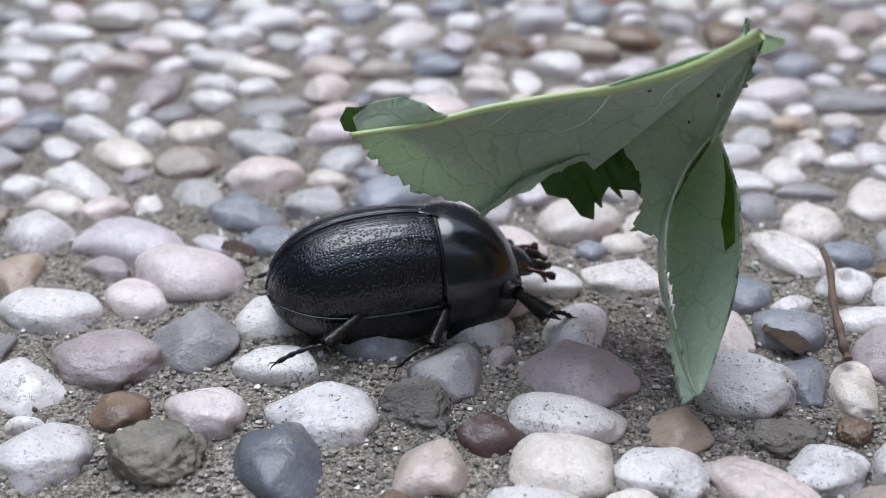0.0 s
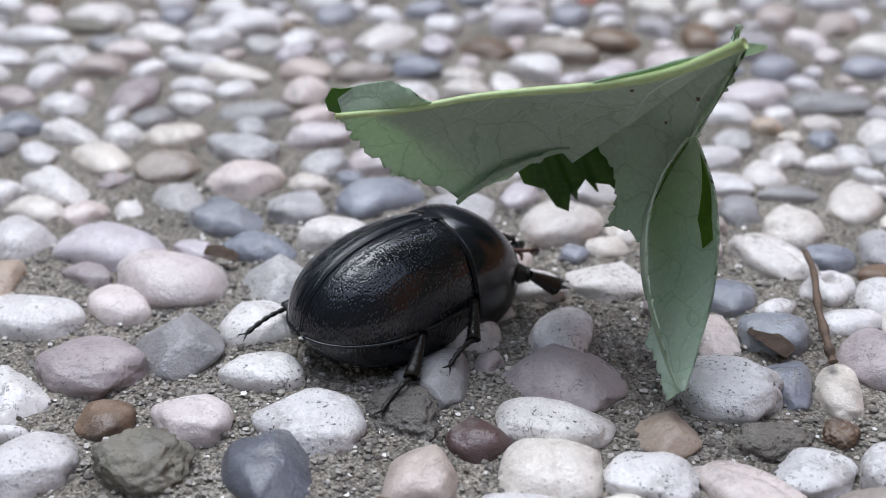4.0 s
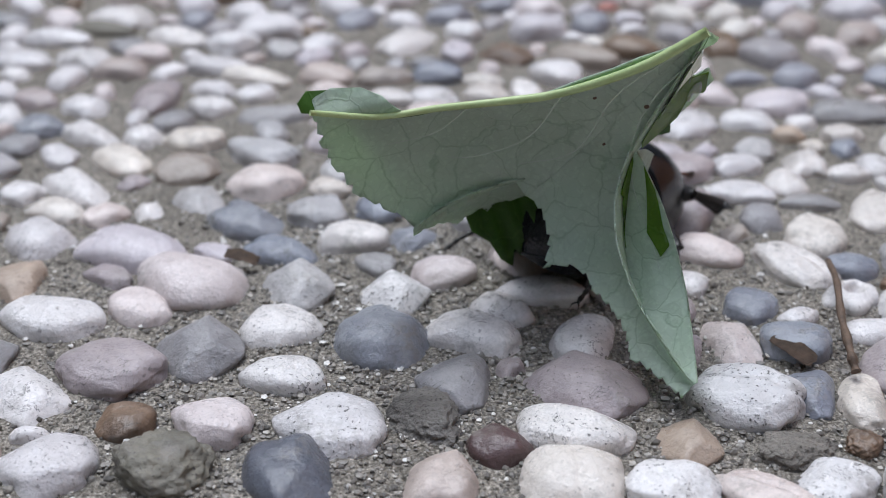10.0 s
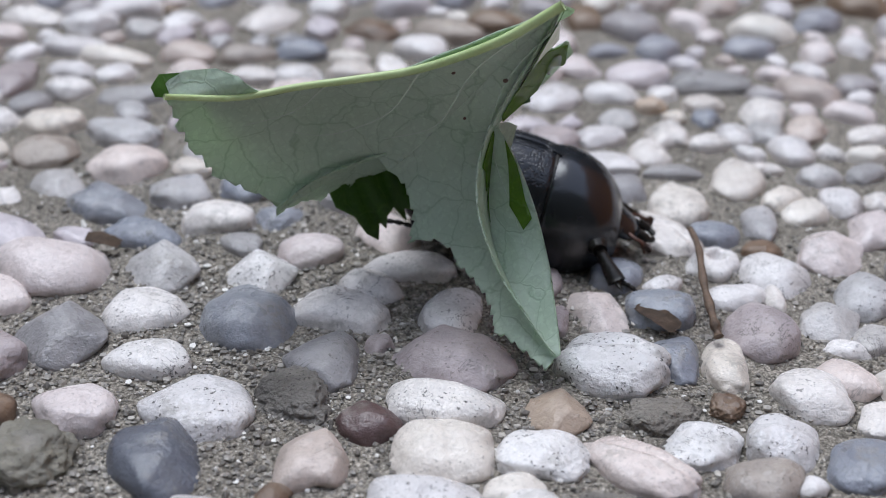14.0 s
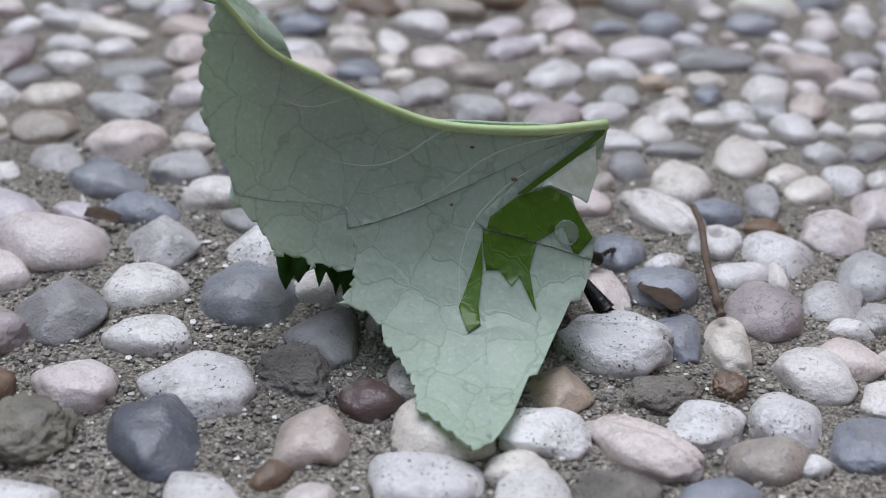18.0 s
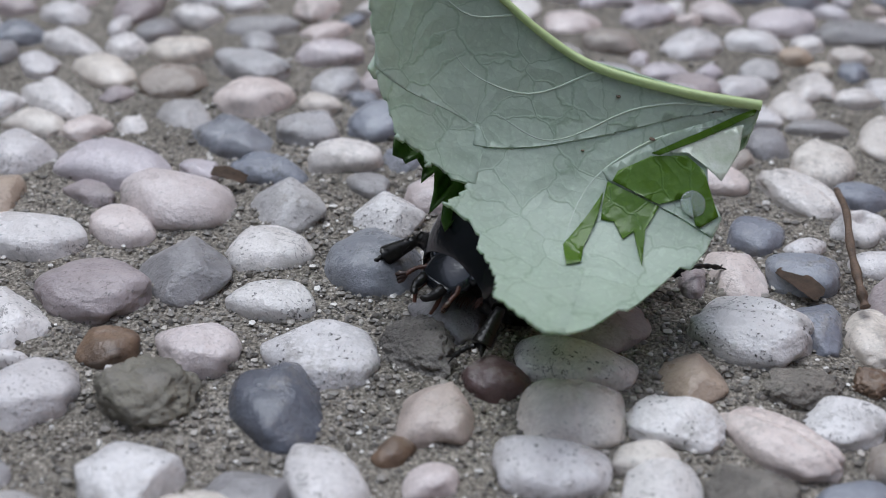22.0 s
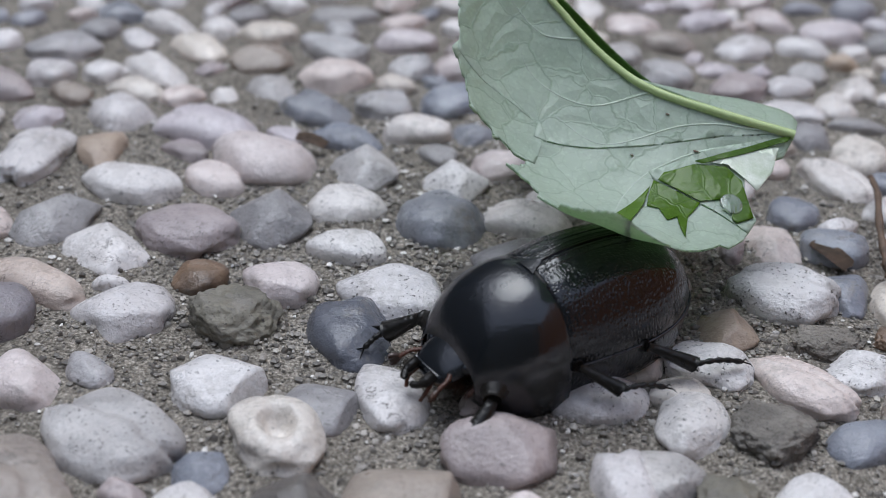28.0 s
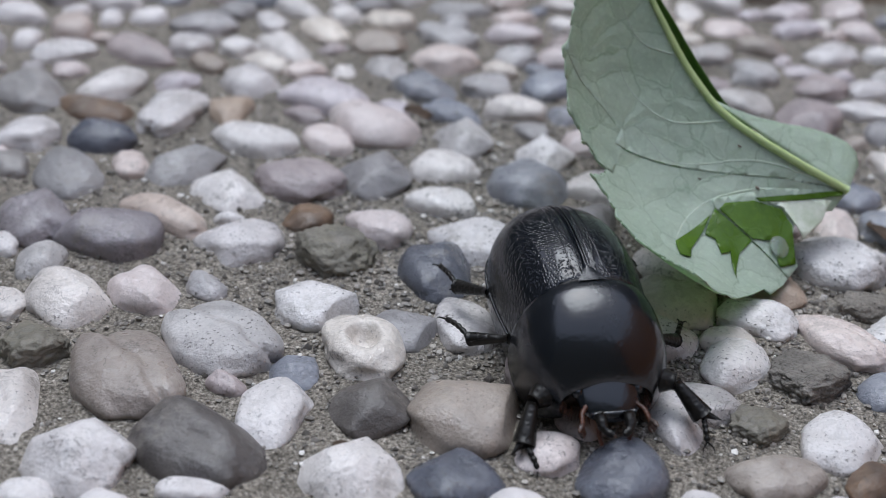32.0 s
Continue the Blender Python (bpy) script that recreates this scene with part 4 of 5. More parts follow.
    for j in range(9):
        row = []
        for i, p in enumerate(far):
            s = j / 8 * (7.6 + 0.7 * math.sin(i * 2.3) + 0.9 * math.sin(i * 0.5)) * min(1.0, 0.55 + 0.12 * i, 0.5 + 0.15 * (len(far) - i))
            d = math.radians(70) * (1 - math.exp(-j / 8 * 3.4))
            s += 0.12 * math.sin(i * 0.9) * (8 - j) * j / 8
            row.append((p[0] + 0.12 * s * MM, p[1] - (0.33 + 0.67 * math.sin(d)) * s * MM, p[2] - 0.94 * math.cos(d) * s * MM))
        grid.append(row)
    sheet(bm, grid)
    bmesh.ops.recalc_face_normals(bm, faces=bm.faces[:])
    bmesh.ops.solidify(bm, geom=bm.faces[:], thickness=0.15 * MM)
    brink = Matrix.Translation(far[len(far) // 2])
    droop = crease_part("drooping_end", bm, LEAF_TOP, half, brink, ridge, "dark green free end that droops behind the notch")
    edge = hinge((-6.0, 9.7), (6.5, 11.4))
    bm = bmesh.new()
    sheet(bm, [[(x * MM, (0.1 + y * wide) * MM, (-0.12 * y * y + 0.05 * math.sin(x * 1.7)) * MM) for y in np.linspace(0, 1, 8)] for x, wide in ((0, 0.1), (2, 0.6), (4, 1.3), (6, 2.4), (8, 3.6), (9.5, 4.3), (11, 4.6), (12, 4.2), (12.6, 3.2), (12.7, 1.0))])
    bmesh.ops.recalc_face_normals(bm, faces=bm.faces[:])
    bmesh.ops.solidify(bm, geom=bm.faces[:], thickness=0.18 * MM)
    flap = part("side_flap", bm, LEAF_UNDER, leaf, "strip of the blade beyond the midrib")
    bm = bmesh.new()
    line = curve(on_blade(MIDRIB, 0.1), 8)
    tube(bm, line, [MM * (0.36 - 0.16 * i / len(line)) for i in range(len(line))], 8)
    part("midrib", bm, VEIN, leaf, "pale green midrib")
    for j, side in enumerate([[(-3.9, 9.5), (-7.5, 7.4), (-10.4, 6.8), (-12.6, 6.9), (-14.7, 8.2)], [(4.2, 10.5), (-0.8, 8.7), (-5.0, 5.9), (-8.8, 5.7), (-11.4, 5.9)], [(5.6, 10.4), (0.2, 7.2), (-2.0, 3.0), (-0.3, -5.4)], [(-9.9, 9.9), (-12.7, 8.7), (-15.7, 8.4)]]):
        bm = bmesh.new()
        line = on_blade([(p[0] / MM, p[1] / MM) for p in curve(on_blade(side), 8)], -0.16 if j == 2 else -0.05)
        tube(bm, line, [MM * (0.1 - 0.07 * i / len(line)) for i in range(len(line))], 6)
        if j == 2:
            bm.transform(root.inverted())
        part("side_vein", bm, SIDE_VEIN, hang if j == 2 else leaf)
    for u, v, r, owner in ((-2.0, 8.9, 0.12, leaf), (0.9, 7.8, 0.16, hang), (-3.0, 6.0, 0.1, hang)):
        bm = bmesh.new()
        bmesh.ops.create_icosphere(bm, subdivisions=2, radius=r * MM)
        bmesh.ops.scale(bm, vec=(1.3, 1, 0.4), verts=bm.verts[:])
        bmesh.ops.translate(bm, vec=on_blade([(u, v)], -0.05 if owner == hang else 0.04)[0], verts=bm.verts[:])
        if owner == hang:
            bm.transform(root.inverted())
        part("dark_speck", bm, TWIG, owner, "small dark speck")
    return leaf, (lobe, lobe_root), (flap, edge), (hang, root), (wing, root.inverted() @ upper), (fin, root.inverted() @ lower), (half, ridge), (droop, ridge.inverted() @ brink)


leaf, leaf_lobe, leaf_flap, leaf_hang, leaf_wing, leaf_fin, leaf_half, leaf_droop = build_leaf()


# ---- the beetle (x ahead, y to its left, millimetres) ----
def vault(bm, rings, a0, a1, n, power=0.9):
    """A domed shell: rings of (x, half width, top, foot), each swept from angle a0 to a1."""
    grid = []
    for x, w, top, foot in rings:
        row = []
        for k in range(n + 1):
            a_ = radians(a0 + (a1 - a0) * k / n)
            c, s = math.cos(a_), math.sin(a_)
            row.append((x * MM, math.copysign(abs(c) ** power, c) * w * MM, (foot + math.copysign(abs(s) ** power, s) * (top - foot)) * MM))
        grid.append(row)
    return sheet(bm, grid)


def elytron_rings(count=26):
    out = []
    for i in range(count + 1):
        s = 1 - (1 - i / count) ** 1.6 if i < count else 1.0
        x = 2.35 - 11.6 * s
        tail = max(0.0, (s - 0.5) / 0.5)
        w = 4.75 * (0.93 + 0.09 * math.sin(math.pi * min(1, s * 1.15))) * math.sqrt(max(0.0, 1 - tail ** 2.7) + 0.004)
        drop = max(0.0, (s - 0.28) / 0.72)
        top = 2.7 + (5.6 - 0.5 * (max(0, 0.28 - s) / 0.28) ** 2) * math.sqrt(max(0.0, 1 - drop ** 2.5) + 0.01)
        out.append((x, w, top, 2.6 + 0.3 * tail))
    return out


def build_beetle():
    ob = new("beetle")
    tagged(ob, "glossy black rhinoceros-type beetle with pitted wing cases, walking", "beetle")
    rings = elytron_rings()
    for side in (1, -1):
        bm = bmesh.new()
        if side > 0:
            vault(bm, rings, 89.2, -24, 26)
        else:
            vault(bm, rings, 90.8, 204, 26)
        bmesh.ops.recalc_face_normals(bm, faces=bm.faces[:])
        bmesh.ops.solidify(bm, geom=bm.faces[:], thickness=0.12 * MM)
        part("wing_case", bm, ELYTRA, ob, "black wing case with rows of pits")
        # raised seam and side edge
        bm = bmesh.new()
        tube(bm, [(x * MM, side * 0.09 * MM, (top + 0.01) * MM) for x, w, top, foot in rings], [0.075 * MM] * len(rings), 6)
        part("seam", bm, SHIELD, ob)
        for off in (0.5, 1.0):
            bm = bmesh.new()
            pts = []
            for x, w, top, foot in rings[1:-3]:
                c = min(0.9, off / w)
                pts.append((x * MM, side * off * MM, (foot + (1 - c ** (2 / 0.9)) ** 0.45 * (top - foot) + 0.0) * MM))
            tube(bm, pts, [0.05 * MM] * len(pts), 5)
            part("wing_case_rib", bm, SHIELD, ob)
        bm = bmesh.new()
        tube(bm, [(x * MM, side * (w + 0.02) * MM, (foot + 0.05) * MM) for x, w, top, foot in rings], [0.12 * MM] * len(rings), 6)
        part("wing_case_rim", bm, SHIELD, ob)
    # shield of the thorax
    rings = []
    for i in range(27):
        s = i / 26
        x = 2.1 + 5.5 * math.sin(s * math.pi / 2) ** 1.15
        q = (x - 2.1) / 5.5
        w = 4.95 * (1 - 0.03 * (1 - q) - 0.40 * q ** 3.2)
        top = 2.3 + 5.8 * (0.97 + 0.03 * min(1, q * 6)) * math.sqrt(max(0.0, 1 - (0.955 * q) ** 2.1))
        rings.append((x, w, top, 2.4))
    bm = bmesh.new()
    vs = vault(bm, rings, -28, 208, 44)
    bmesh.ops.recalc_face_normals(bm, faces=bm.faces[:])
    bmesh.ops.solidify(bm, geom=bm.faces[:], thickness=0.18 * MM)
    part("thorax_shield", bm, SHIELD, ob, "smooth domed black thorax shield")
    bm = bmesh.new()
    tube(bm, [(2.12 * MM, math.cos(radians(a_)) * 4.5 * MM, (2.5 + math.sin(radians(a_)) ** 0.9 * 5.4) * MM) for a_ in range(4, 178, 6)], [0.16 * MM] * 29, 6)
    part("collar", bm, LIMB, ob)
    bm = bmesh.new()
    sheet(bm, [[((2.4 - 1.5 * s) * MM, y * (1 - s) * 0.95 * MM, (8.03 + 0.14 * s + 0.05 * (1 - y * y)) * MM) for y in np.linspace(-1, 1, 7)] for s in np.linspace(0, 0.98, 6)])
    bmesh.ops.recalc_face_normals(bm, faces=bm.faces[:])
    part("scutellum", bm, SHIELD, ob)
    # underside, from the breast to the tail plate
    bm = bmesh.new()
    body = []
    for i in range(25):
        s = i / 24
        x = 6.9 - 15.9 * s
        w = 4.35 * math.sqrt(max(0.0, 1 - (2 * s - 1) ** 4)) + 0.15
        low = 2.7 - 1.45 * math.sqrt(max(0.0, 1 - (2 * s - 0.95) ** 4 if abs(2 * s - 0.95) < 1 else 0.0))
        body.append([(x * MM, math.cos(radians(a_)) * w * MM, (2.9 + math.sin(radians(a_)) * ((2.9 - low) if a_ > 180 else 1.6)) * MM) for a_ in range(0, 360, 15)])
    vs = sheet(bm, body, True)
    bm.faces.new(vs[0])
    bm.faces.new(vs[-1])
    bmesh.ops.recalc_face_normals(bm, faces=bm.faces[:])
    for v in bm.verts:
        v.co.z += 0.06 * MM * math.sin(v.co.x / MM * 4.2)
    part("underside", bm, BELLY, ob, "brown-black ringed underside")
    # head
    bm = bmesh.new()
    hr = []
    for i in range(15):
        s = i / 14
        x, z = 6.7 + 2.5 * s, 3.5 - 0.95 * s
        w = 2.05 * (1 - 0.22 * s ** 2) * math.sqrt(max(0.02, 1 - s ** 7))
        t = 1.25 * (1 - 0.5 * s) * math.sqrt(max(0.03, 1 - s ** 6))
        hr.append([(x * MM, math.cos(a_) * w * MM, (z + math.sin(a_) * t) * MM) for a_ in [k * math.tau / 20 for k in range(20)]])
    vs = sheet(bm, hr, True)
    bm.faces.new(vs[0])
    bm.faces.new(vs[-1])
    bmesh.ops.recalc_face_normals(bm, faces=bm.faces[:])
    head = part("head", bm, SHIELD, ob)
    bm = bmesh.new()
    tube(bm, [(8.95 * MM - 0.05 * y * y * MM, y * MM, (2.95 - 0.05 * y * y) * MM) for y in np.linspace(-1.4, 1.4, 9)], [0.17 * MM] * 9, 7)
    part("face_ridge", bm, SHIELD, head)
    for side in (1, -1):
        bm = bmesh.new()
        bmesh.ops.create_uvsphere(bm, u_segments=14, v_segments=9, radius=0.42 * MM)
        bmesh.ops.translate(bm, vec=(7.4 * MM, side * 1.85 * MM, 3.4 * MM), verts=bm.verts[:])
        part("eye", bm, SHIELD, head)
        bm = bmesh.new()
        line = curve([(8.3 * MM, side * 1.5 * MM, 3.1 * MM), (8.8 * MM, side * 1.9 * MM, 3.0 * MM), (9.2 * MM, side * 2.0 * MM, 2.9 * MM), (9.6 * MM, side * 2.1 * MM, 2.7 * MM)], 5)
        tube(bm, line, [(0.15 + 0.03 * math.sin(i * 2.2)) * MM for i in range(len(line))], 7)
        part("antenna", bm, RUST, head, "short reddish-brown antenna")
        bm = bmesh.new()
        for k in (-1, 0, 1):
            tube(bm, [(9.55 * MM, side * 2.1 * MM, (2.7 + 0.1 * k) * MM), (9.9 * MM, side * (2.2 + 0.1 * k) * MM, (2.6 + 0.2 * k) * MM), (10.15 * MM, side * (2.3 + 0.12 * k) * MM, (2.5 + 0.24 * k) * MM)], [0.12 * MM, 0.22 * MM, 0.1 * MM], 7)
        part("antenna_club", bm, BELLY, head, "dark leafed antenna club")
        bm = bmesh.new()
        tube(bm, curve([(8.9 * MM, side * 0.7 * MM, 2.7 * MM), (9.6 * MM, side * 1.0 * MM, 2.0 * MM), (9.9 * MM, side * 0.8 * MM, 1.3 * MM)], 4), [0.16 * MM] * 6 + [0.12 * MM] * 3, 6)
        part("palp", bm, RUST, head, "reddish-brown mouth feeler")
        bm = bmesh.new()
        tube(bm, curve([(9.0 * MM, side * 0.9 * MM, 3.0 * MM), (9.9 * MM, side * 0.8 * MM, 2.6 * MM), (10.3 * MM, side * 0.3 * MM, 2.5 * MM)], 4), [0.36 * MM] * 4 + [0.25 * MM] * 4 + [0.1 * MM], 7)
        part("jaw", bm, LIMB, head)
    # bristle fringe under the shield's front edge
    bm = bmesh.new()
    rnd = random.Random(8)
    for k in range(130):
        a_ = radians(rnd.uniform(185, 355))
        w, t = 2.7, 1.7
        x, y, z = 7.2 + rnd.uniform(-0.4, 0.3), math.cos(a_) * w, 3.0 + math.sin(a_) * t
        tube(bm, [(x * MM, y * MM, z * MM), ((x + 0.5) * MM, (y * 1.08 + rnd.uniform(-0.2, 0.2)) * MM, (z - 0.35 + rnd.uniform(-0.2, 0.1)) * MM)], [0.035 * MM, 0.01 * MM], 3, False)
    part("bristle_fringe", bm, RUST, ob, "rusty brown bristles round the neck")
    # legs
    legs = []
    for kind, hip, knee, ankle, toe, thick in (
        ("front", (5.4, 2.0, 2.3), (6.9, 4.6, 2.5), (8.7, 5.6, 0.9), (10.3, 5.2, 0.35), 1.3),
        ("middle", (1.6, 2.4, 1.9), (2.0, 4.9, 2.6), (0.6, 6.9, 1.0), (-1.9, 8.0, 0.35), 0.9),
        ("hind", (-1.8, 2.3, 1.9), (-3.6, 4.8, 2.5), (-6.2, 6.1, 1.0), (-9.4, 6.5, 0.35), 1.0),
    ):
        for side in (1, -1):
            h_, k_, a_, t_ = [Vector((p[0], p[1] * side, p[2])) for p in (hip, knee, ankle, toe)]
            z0 = Vector((0, 0, 0))
            bm = bmesh.new()
            line = curve([z0 * MM, (k_ - h_) * 0.5 * MM + Vector((0, 0, 0.15 * MM)), (k_ - h_) * MM], 6)
            tube(bm, line, [thick * MM * (0.42 + 0.4 * math.sin(math.pi * min(1, 0.15 + i / len(line)))) for i in range(len(line))], 10)
            leg = part("leg", bm, LIMB, ob, "black " + kind + " leg with spiny shin")
            leg.matrix_basis = Matrix.Translation(h_ * MM)
            bm = bmesh.new()
            d = a_ - k_
            steps = 9
            pts = [((k_ - h_) + d * (i / steps)) * MM for i in range(steps + 1)]
            tube(bm, pts, [thick * MM * (0.26 + 0.3 * (i / steps)) for i in range(steps + 1)], 9)
            out = Vector((0.35, side * 0.9, 0.1)) if kind == "front" else d.cross(Vector((0, 0, 1))).normalized() * (1 if kind == "hind" else -1) * side
            for q, size in ((0.35, 0.55), (0.62, 0.8), (0.9, 1.0)):
                c = (k_ - h_ + d * q)
                sb = bmesh.new()
                tube(sb, [c * MM, (c + (out + d.normalized() * 0.7).normalized() * size * (1.05 if kind == "front" else 0.8) * thick) * MM], [0.28 * thick * MM, 0.03 * MM], 6)
                part("spine", sb, LIMB, leg)
            part("shin", bm, LIMB, leg)
            bm = bmesh.new()
            for q in range(26):
                c = k_ - h_ + d * (0.15 + 0.032 * q)
                v = Vector((math.sin(q * 2.4), math.cos(q * 2.4) * side, -0.3 + 0.5 * math.sin(q * 1.7))).normalized()
                tube(bm, [c * MM, (c + v * 0.75 + d.normalized() * 0.35) * MM], [0.035 * MM, 0.008 * MM], 3, False)
            tagged(part("bristles", bm, LIMB, leg), kind="stuff")
            bm = bmesh.new()
            f = t_ - a_
            droop = lambda s: (a_ - h_ + f * s + Vector((0, 0, 0.25 * math.sin(s * math.pi)))) * MM
            n = 20
            tube(bm, [droop(i / n) for i in range(n + 1)], [MM * (0.13 + 0.08 * abs(math.sin(i / n * 5 * math.pi))) for i in range(n + 1)], 7)
            for s in (1, -1):
                side_way = f.cross(Vector((0, 0, 1))).normalized() * 0.3 * s
                tube(bm, [droop(1), droop(1) + (f.normalized() * 0.4 + side_way) * MM, droop(1) + (f.normalized() * 0.6 + side_way * 1.2 + Vector((0, 0, -0.25))) * MM], [0.07 * MM, 0.05 * MM, 0.01 * MM], 5)
            part("foot", bm, LIMB, leg, "thin jointed foot with two claws")
            legs.append((leg, h_, kind, side))
    # true proportions: a little longer and flatter
    long, wide, tall = 1.07, 1.02, 0.96
    stretch = Matrix.Diagonal((long, wide, tall, 1))
    for piece in ob.children_recursive:
        piece.data.transform(stretch)
        piece.location = (piece.location.x * long, piece.location.y * wide, piece.location.z * tall)
    legs = [(leg, Vector((h_.x * long, h_.y * wide, h_.z * tall)), kind, side) for leg, h_, kind, side in legs]
    return ob, legs


beetle, beetle_legs = build_beetle()

# ---- what moves ----
# seconds, x, y in millimetres, heading in degrees (0 along +x), nose up, lean
BEETLE = [
    (0, -1.99, 86.74, -0.20, 13.0, 0.0, 0.0),
    (1, -0.31, 86.04, -0.20, 17.0, 0.0, 0.0),
    (2, 0.23, 86.12, -0.20, 29.0, 0.0, 0.0),
    (3, -0.76, 85.35, -0.20, 33.0, 0.0, 0.0),
    (3.5, -0.54, 85.86, -0.20, 40.0, 0.0, 0.0),
    (5.5, 0.29, 85.87, -0.20, 44.0, 0.0, 0.0),
    (6, 1.83, 88.98, -0.20, 53.0, 0.0, 0.0),
    (6.5, 2.33, 90.29, -0.20, 59.0, 0.0, 0.0),
    (7, 3.50, 91.96, -0.20, 66.0, 0.0, 0.0),
    (7.5, 5.19, 92.75, -0.20, 70.0, 0.0, 0.0),
    (8, 6.80, 92.95, -0.20, 71.0, 0.0, 0.0),
    (8.5, 8.40, 94.70, -0.05, 64.0, 0.0, 0.0),
    (9, 10.60, 96.40, 0.10, 56.0, 0.0, 0.0),
    (9.5, 12.10, 97.60, 0.17, 52.0, 0.0, 0.0),
    (10, 12.56, 98.31, 0.25, 49.0, 0.0, 0.0),
    (10.5, 13.40, 98.55, 0.32, 41.0, 0.0, 0.0),
    (11, 15.04, 97.63, 0.40, 27.0, 0.0, 0.0),
    (11.5, 14.34, 96.81, 0.40, 15.0, -4.0, 0.0),
    (12, 14.45, 96.10, 0.40, 6.0, -8.0, 0.0),
    (12.5, 15.80, 95.57, 0.40, 0.0, -9.0, 0.0),
    (13, 16.31, 94.76, 0.40, -6.0, -10.0, 0.0),
    (13.5, 15.85, 94.84, 0.40, -10.0, -10.0, 0.0),
    (14, 16.03, 94.83, 0.40, -14.0, -10.0, 0.0),
    (14.5, 14.72, 93.61, 0.40, -21.0, -10.0, 0.0),
    (15, 14.34, 93.21, 0.25, -29.0, -7.5, 0.0),
    (15.5, 14.35, 92.92, 0.10, -38.0, -5.0, 0.0),
    (16, 13.86, 91.42, -0.05, -47.0, -2.5, 0.0),
    (16.5, 13.77, 90.60, -0.20, -56.8, 0.0, 0.0),
    (17, 14.14, 88.80, -0.20, -66.7, 0.0, 0.0),
    (17.5, 14.90, 87.69, -0.20, -76.6, 0.0, 0.0),
    (18, 14.08, 87.40, -0.20, -90.2, 0.0, 0.0),
    (18.5, 13.26, 87.11, -0.20, -103.8, 0.0, 0.0),
    (19, 11.99, 86.52, -0.20, -115.2, 0.0, 0.0),
    (19.2, 11.68, 86.63, -0.20, -119.8, 0.0, 0.0),
    (19.5, 11.23, 86.92, -0.20, -125.8, 0.0, 0.0),
    (20, 9.37, 87.60, -0.20, -135.8, 0.0, 0.0),
    (20.5, 8.96, 87.44, -0.20, -139.1, 0.0, 0.0),
    (21, 8.94, 87.17, -0.20, -142.3, 0.0, 0.0),
    (21.5, 8.27, 86.08, -0.20, -141.4, 0.0, 0.0),
    (22, 7.60, 83.40, -0.20, -140.6, 0.0, 0.0),
    (22.5, 9.00, 81.50, -0.20, -136.7, 0.0, 0.0),
    (23, 10.40, 79.60, -0.20, -132.8, 0.0, 0.0),
    (23.5, 10.60, 78.40, -0.20, -128.4, 0.0, 0.0),
    (24, 10.80, 77.20, -0.20, -124.0, 0.0, 0.0),
    (24.5, 9.70, 75.30, -0.20, -121.5, 0.0, 0.0),
    (25, 8.60, 73.40, -0.20, -119.0, 0.0, 0.0),
    (25.5, 6.90, 69.40, -0.20, -128.0, 0.0, 0.0),
    (26, 6.43, 69.20, -0.20, -133.5, 0.0, 0.0),
    (26.5, 5.55, 69.51, -0.20, -139.0, 0.0, 0.0),
    (27, 5.28, 69.65, -0.20, -144.5, -0.5, 0.0),
    (27.5, 5.00, 69.80, -0.20, -150.0, -1.0, 0.0),
    (28, 4.20, 66.81, -0.10, -144.0, -2.5, 0.0),
    (28.5, 3.00, 64.72, 0.10, -139.0, -5.5, 0.0),
    (29, 1.27, 64.40, 0.30, -131.0, -8.5, 0.0),
    (30, -0.79, 64.60, 0.35, -119.3, -9.0, 0.0),
    (31, -1.20, 62.60, 0.33, -106.5, -9.0, 0.0),
    (32, 1.50, 59.00, 0.30, -70.0, -6.0, 0.0),
]
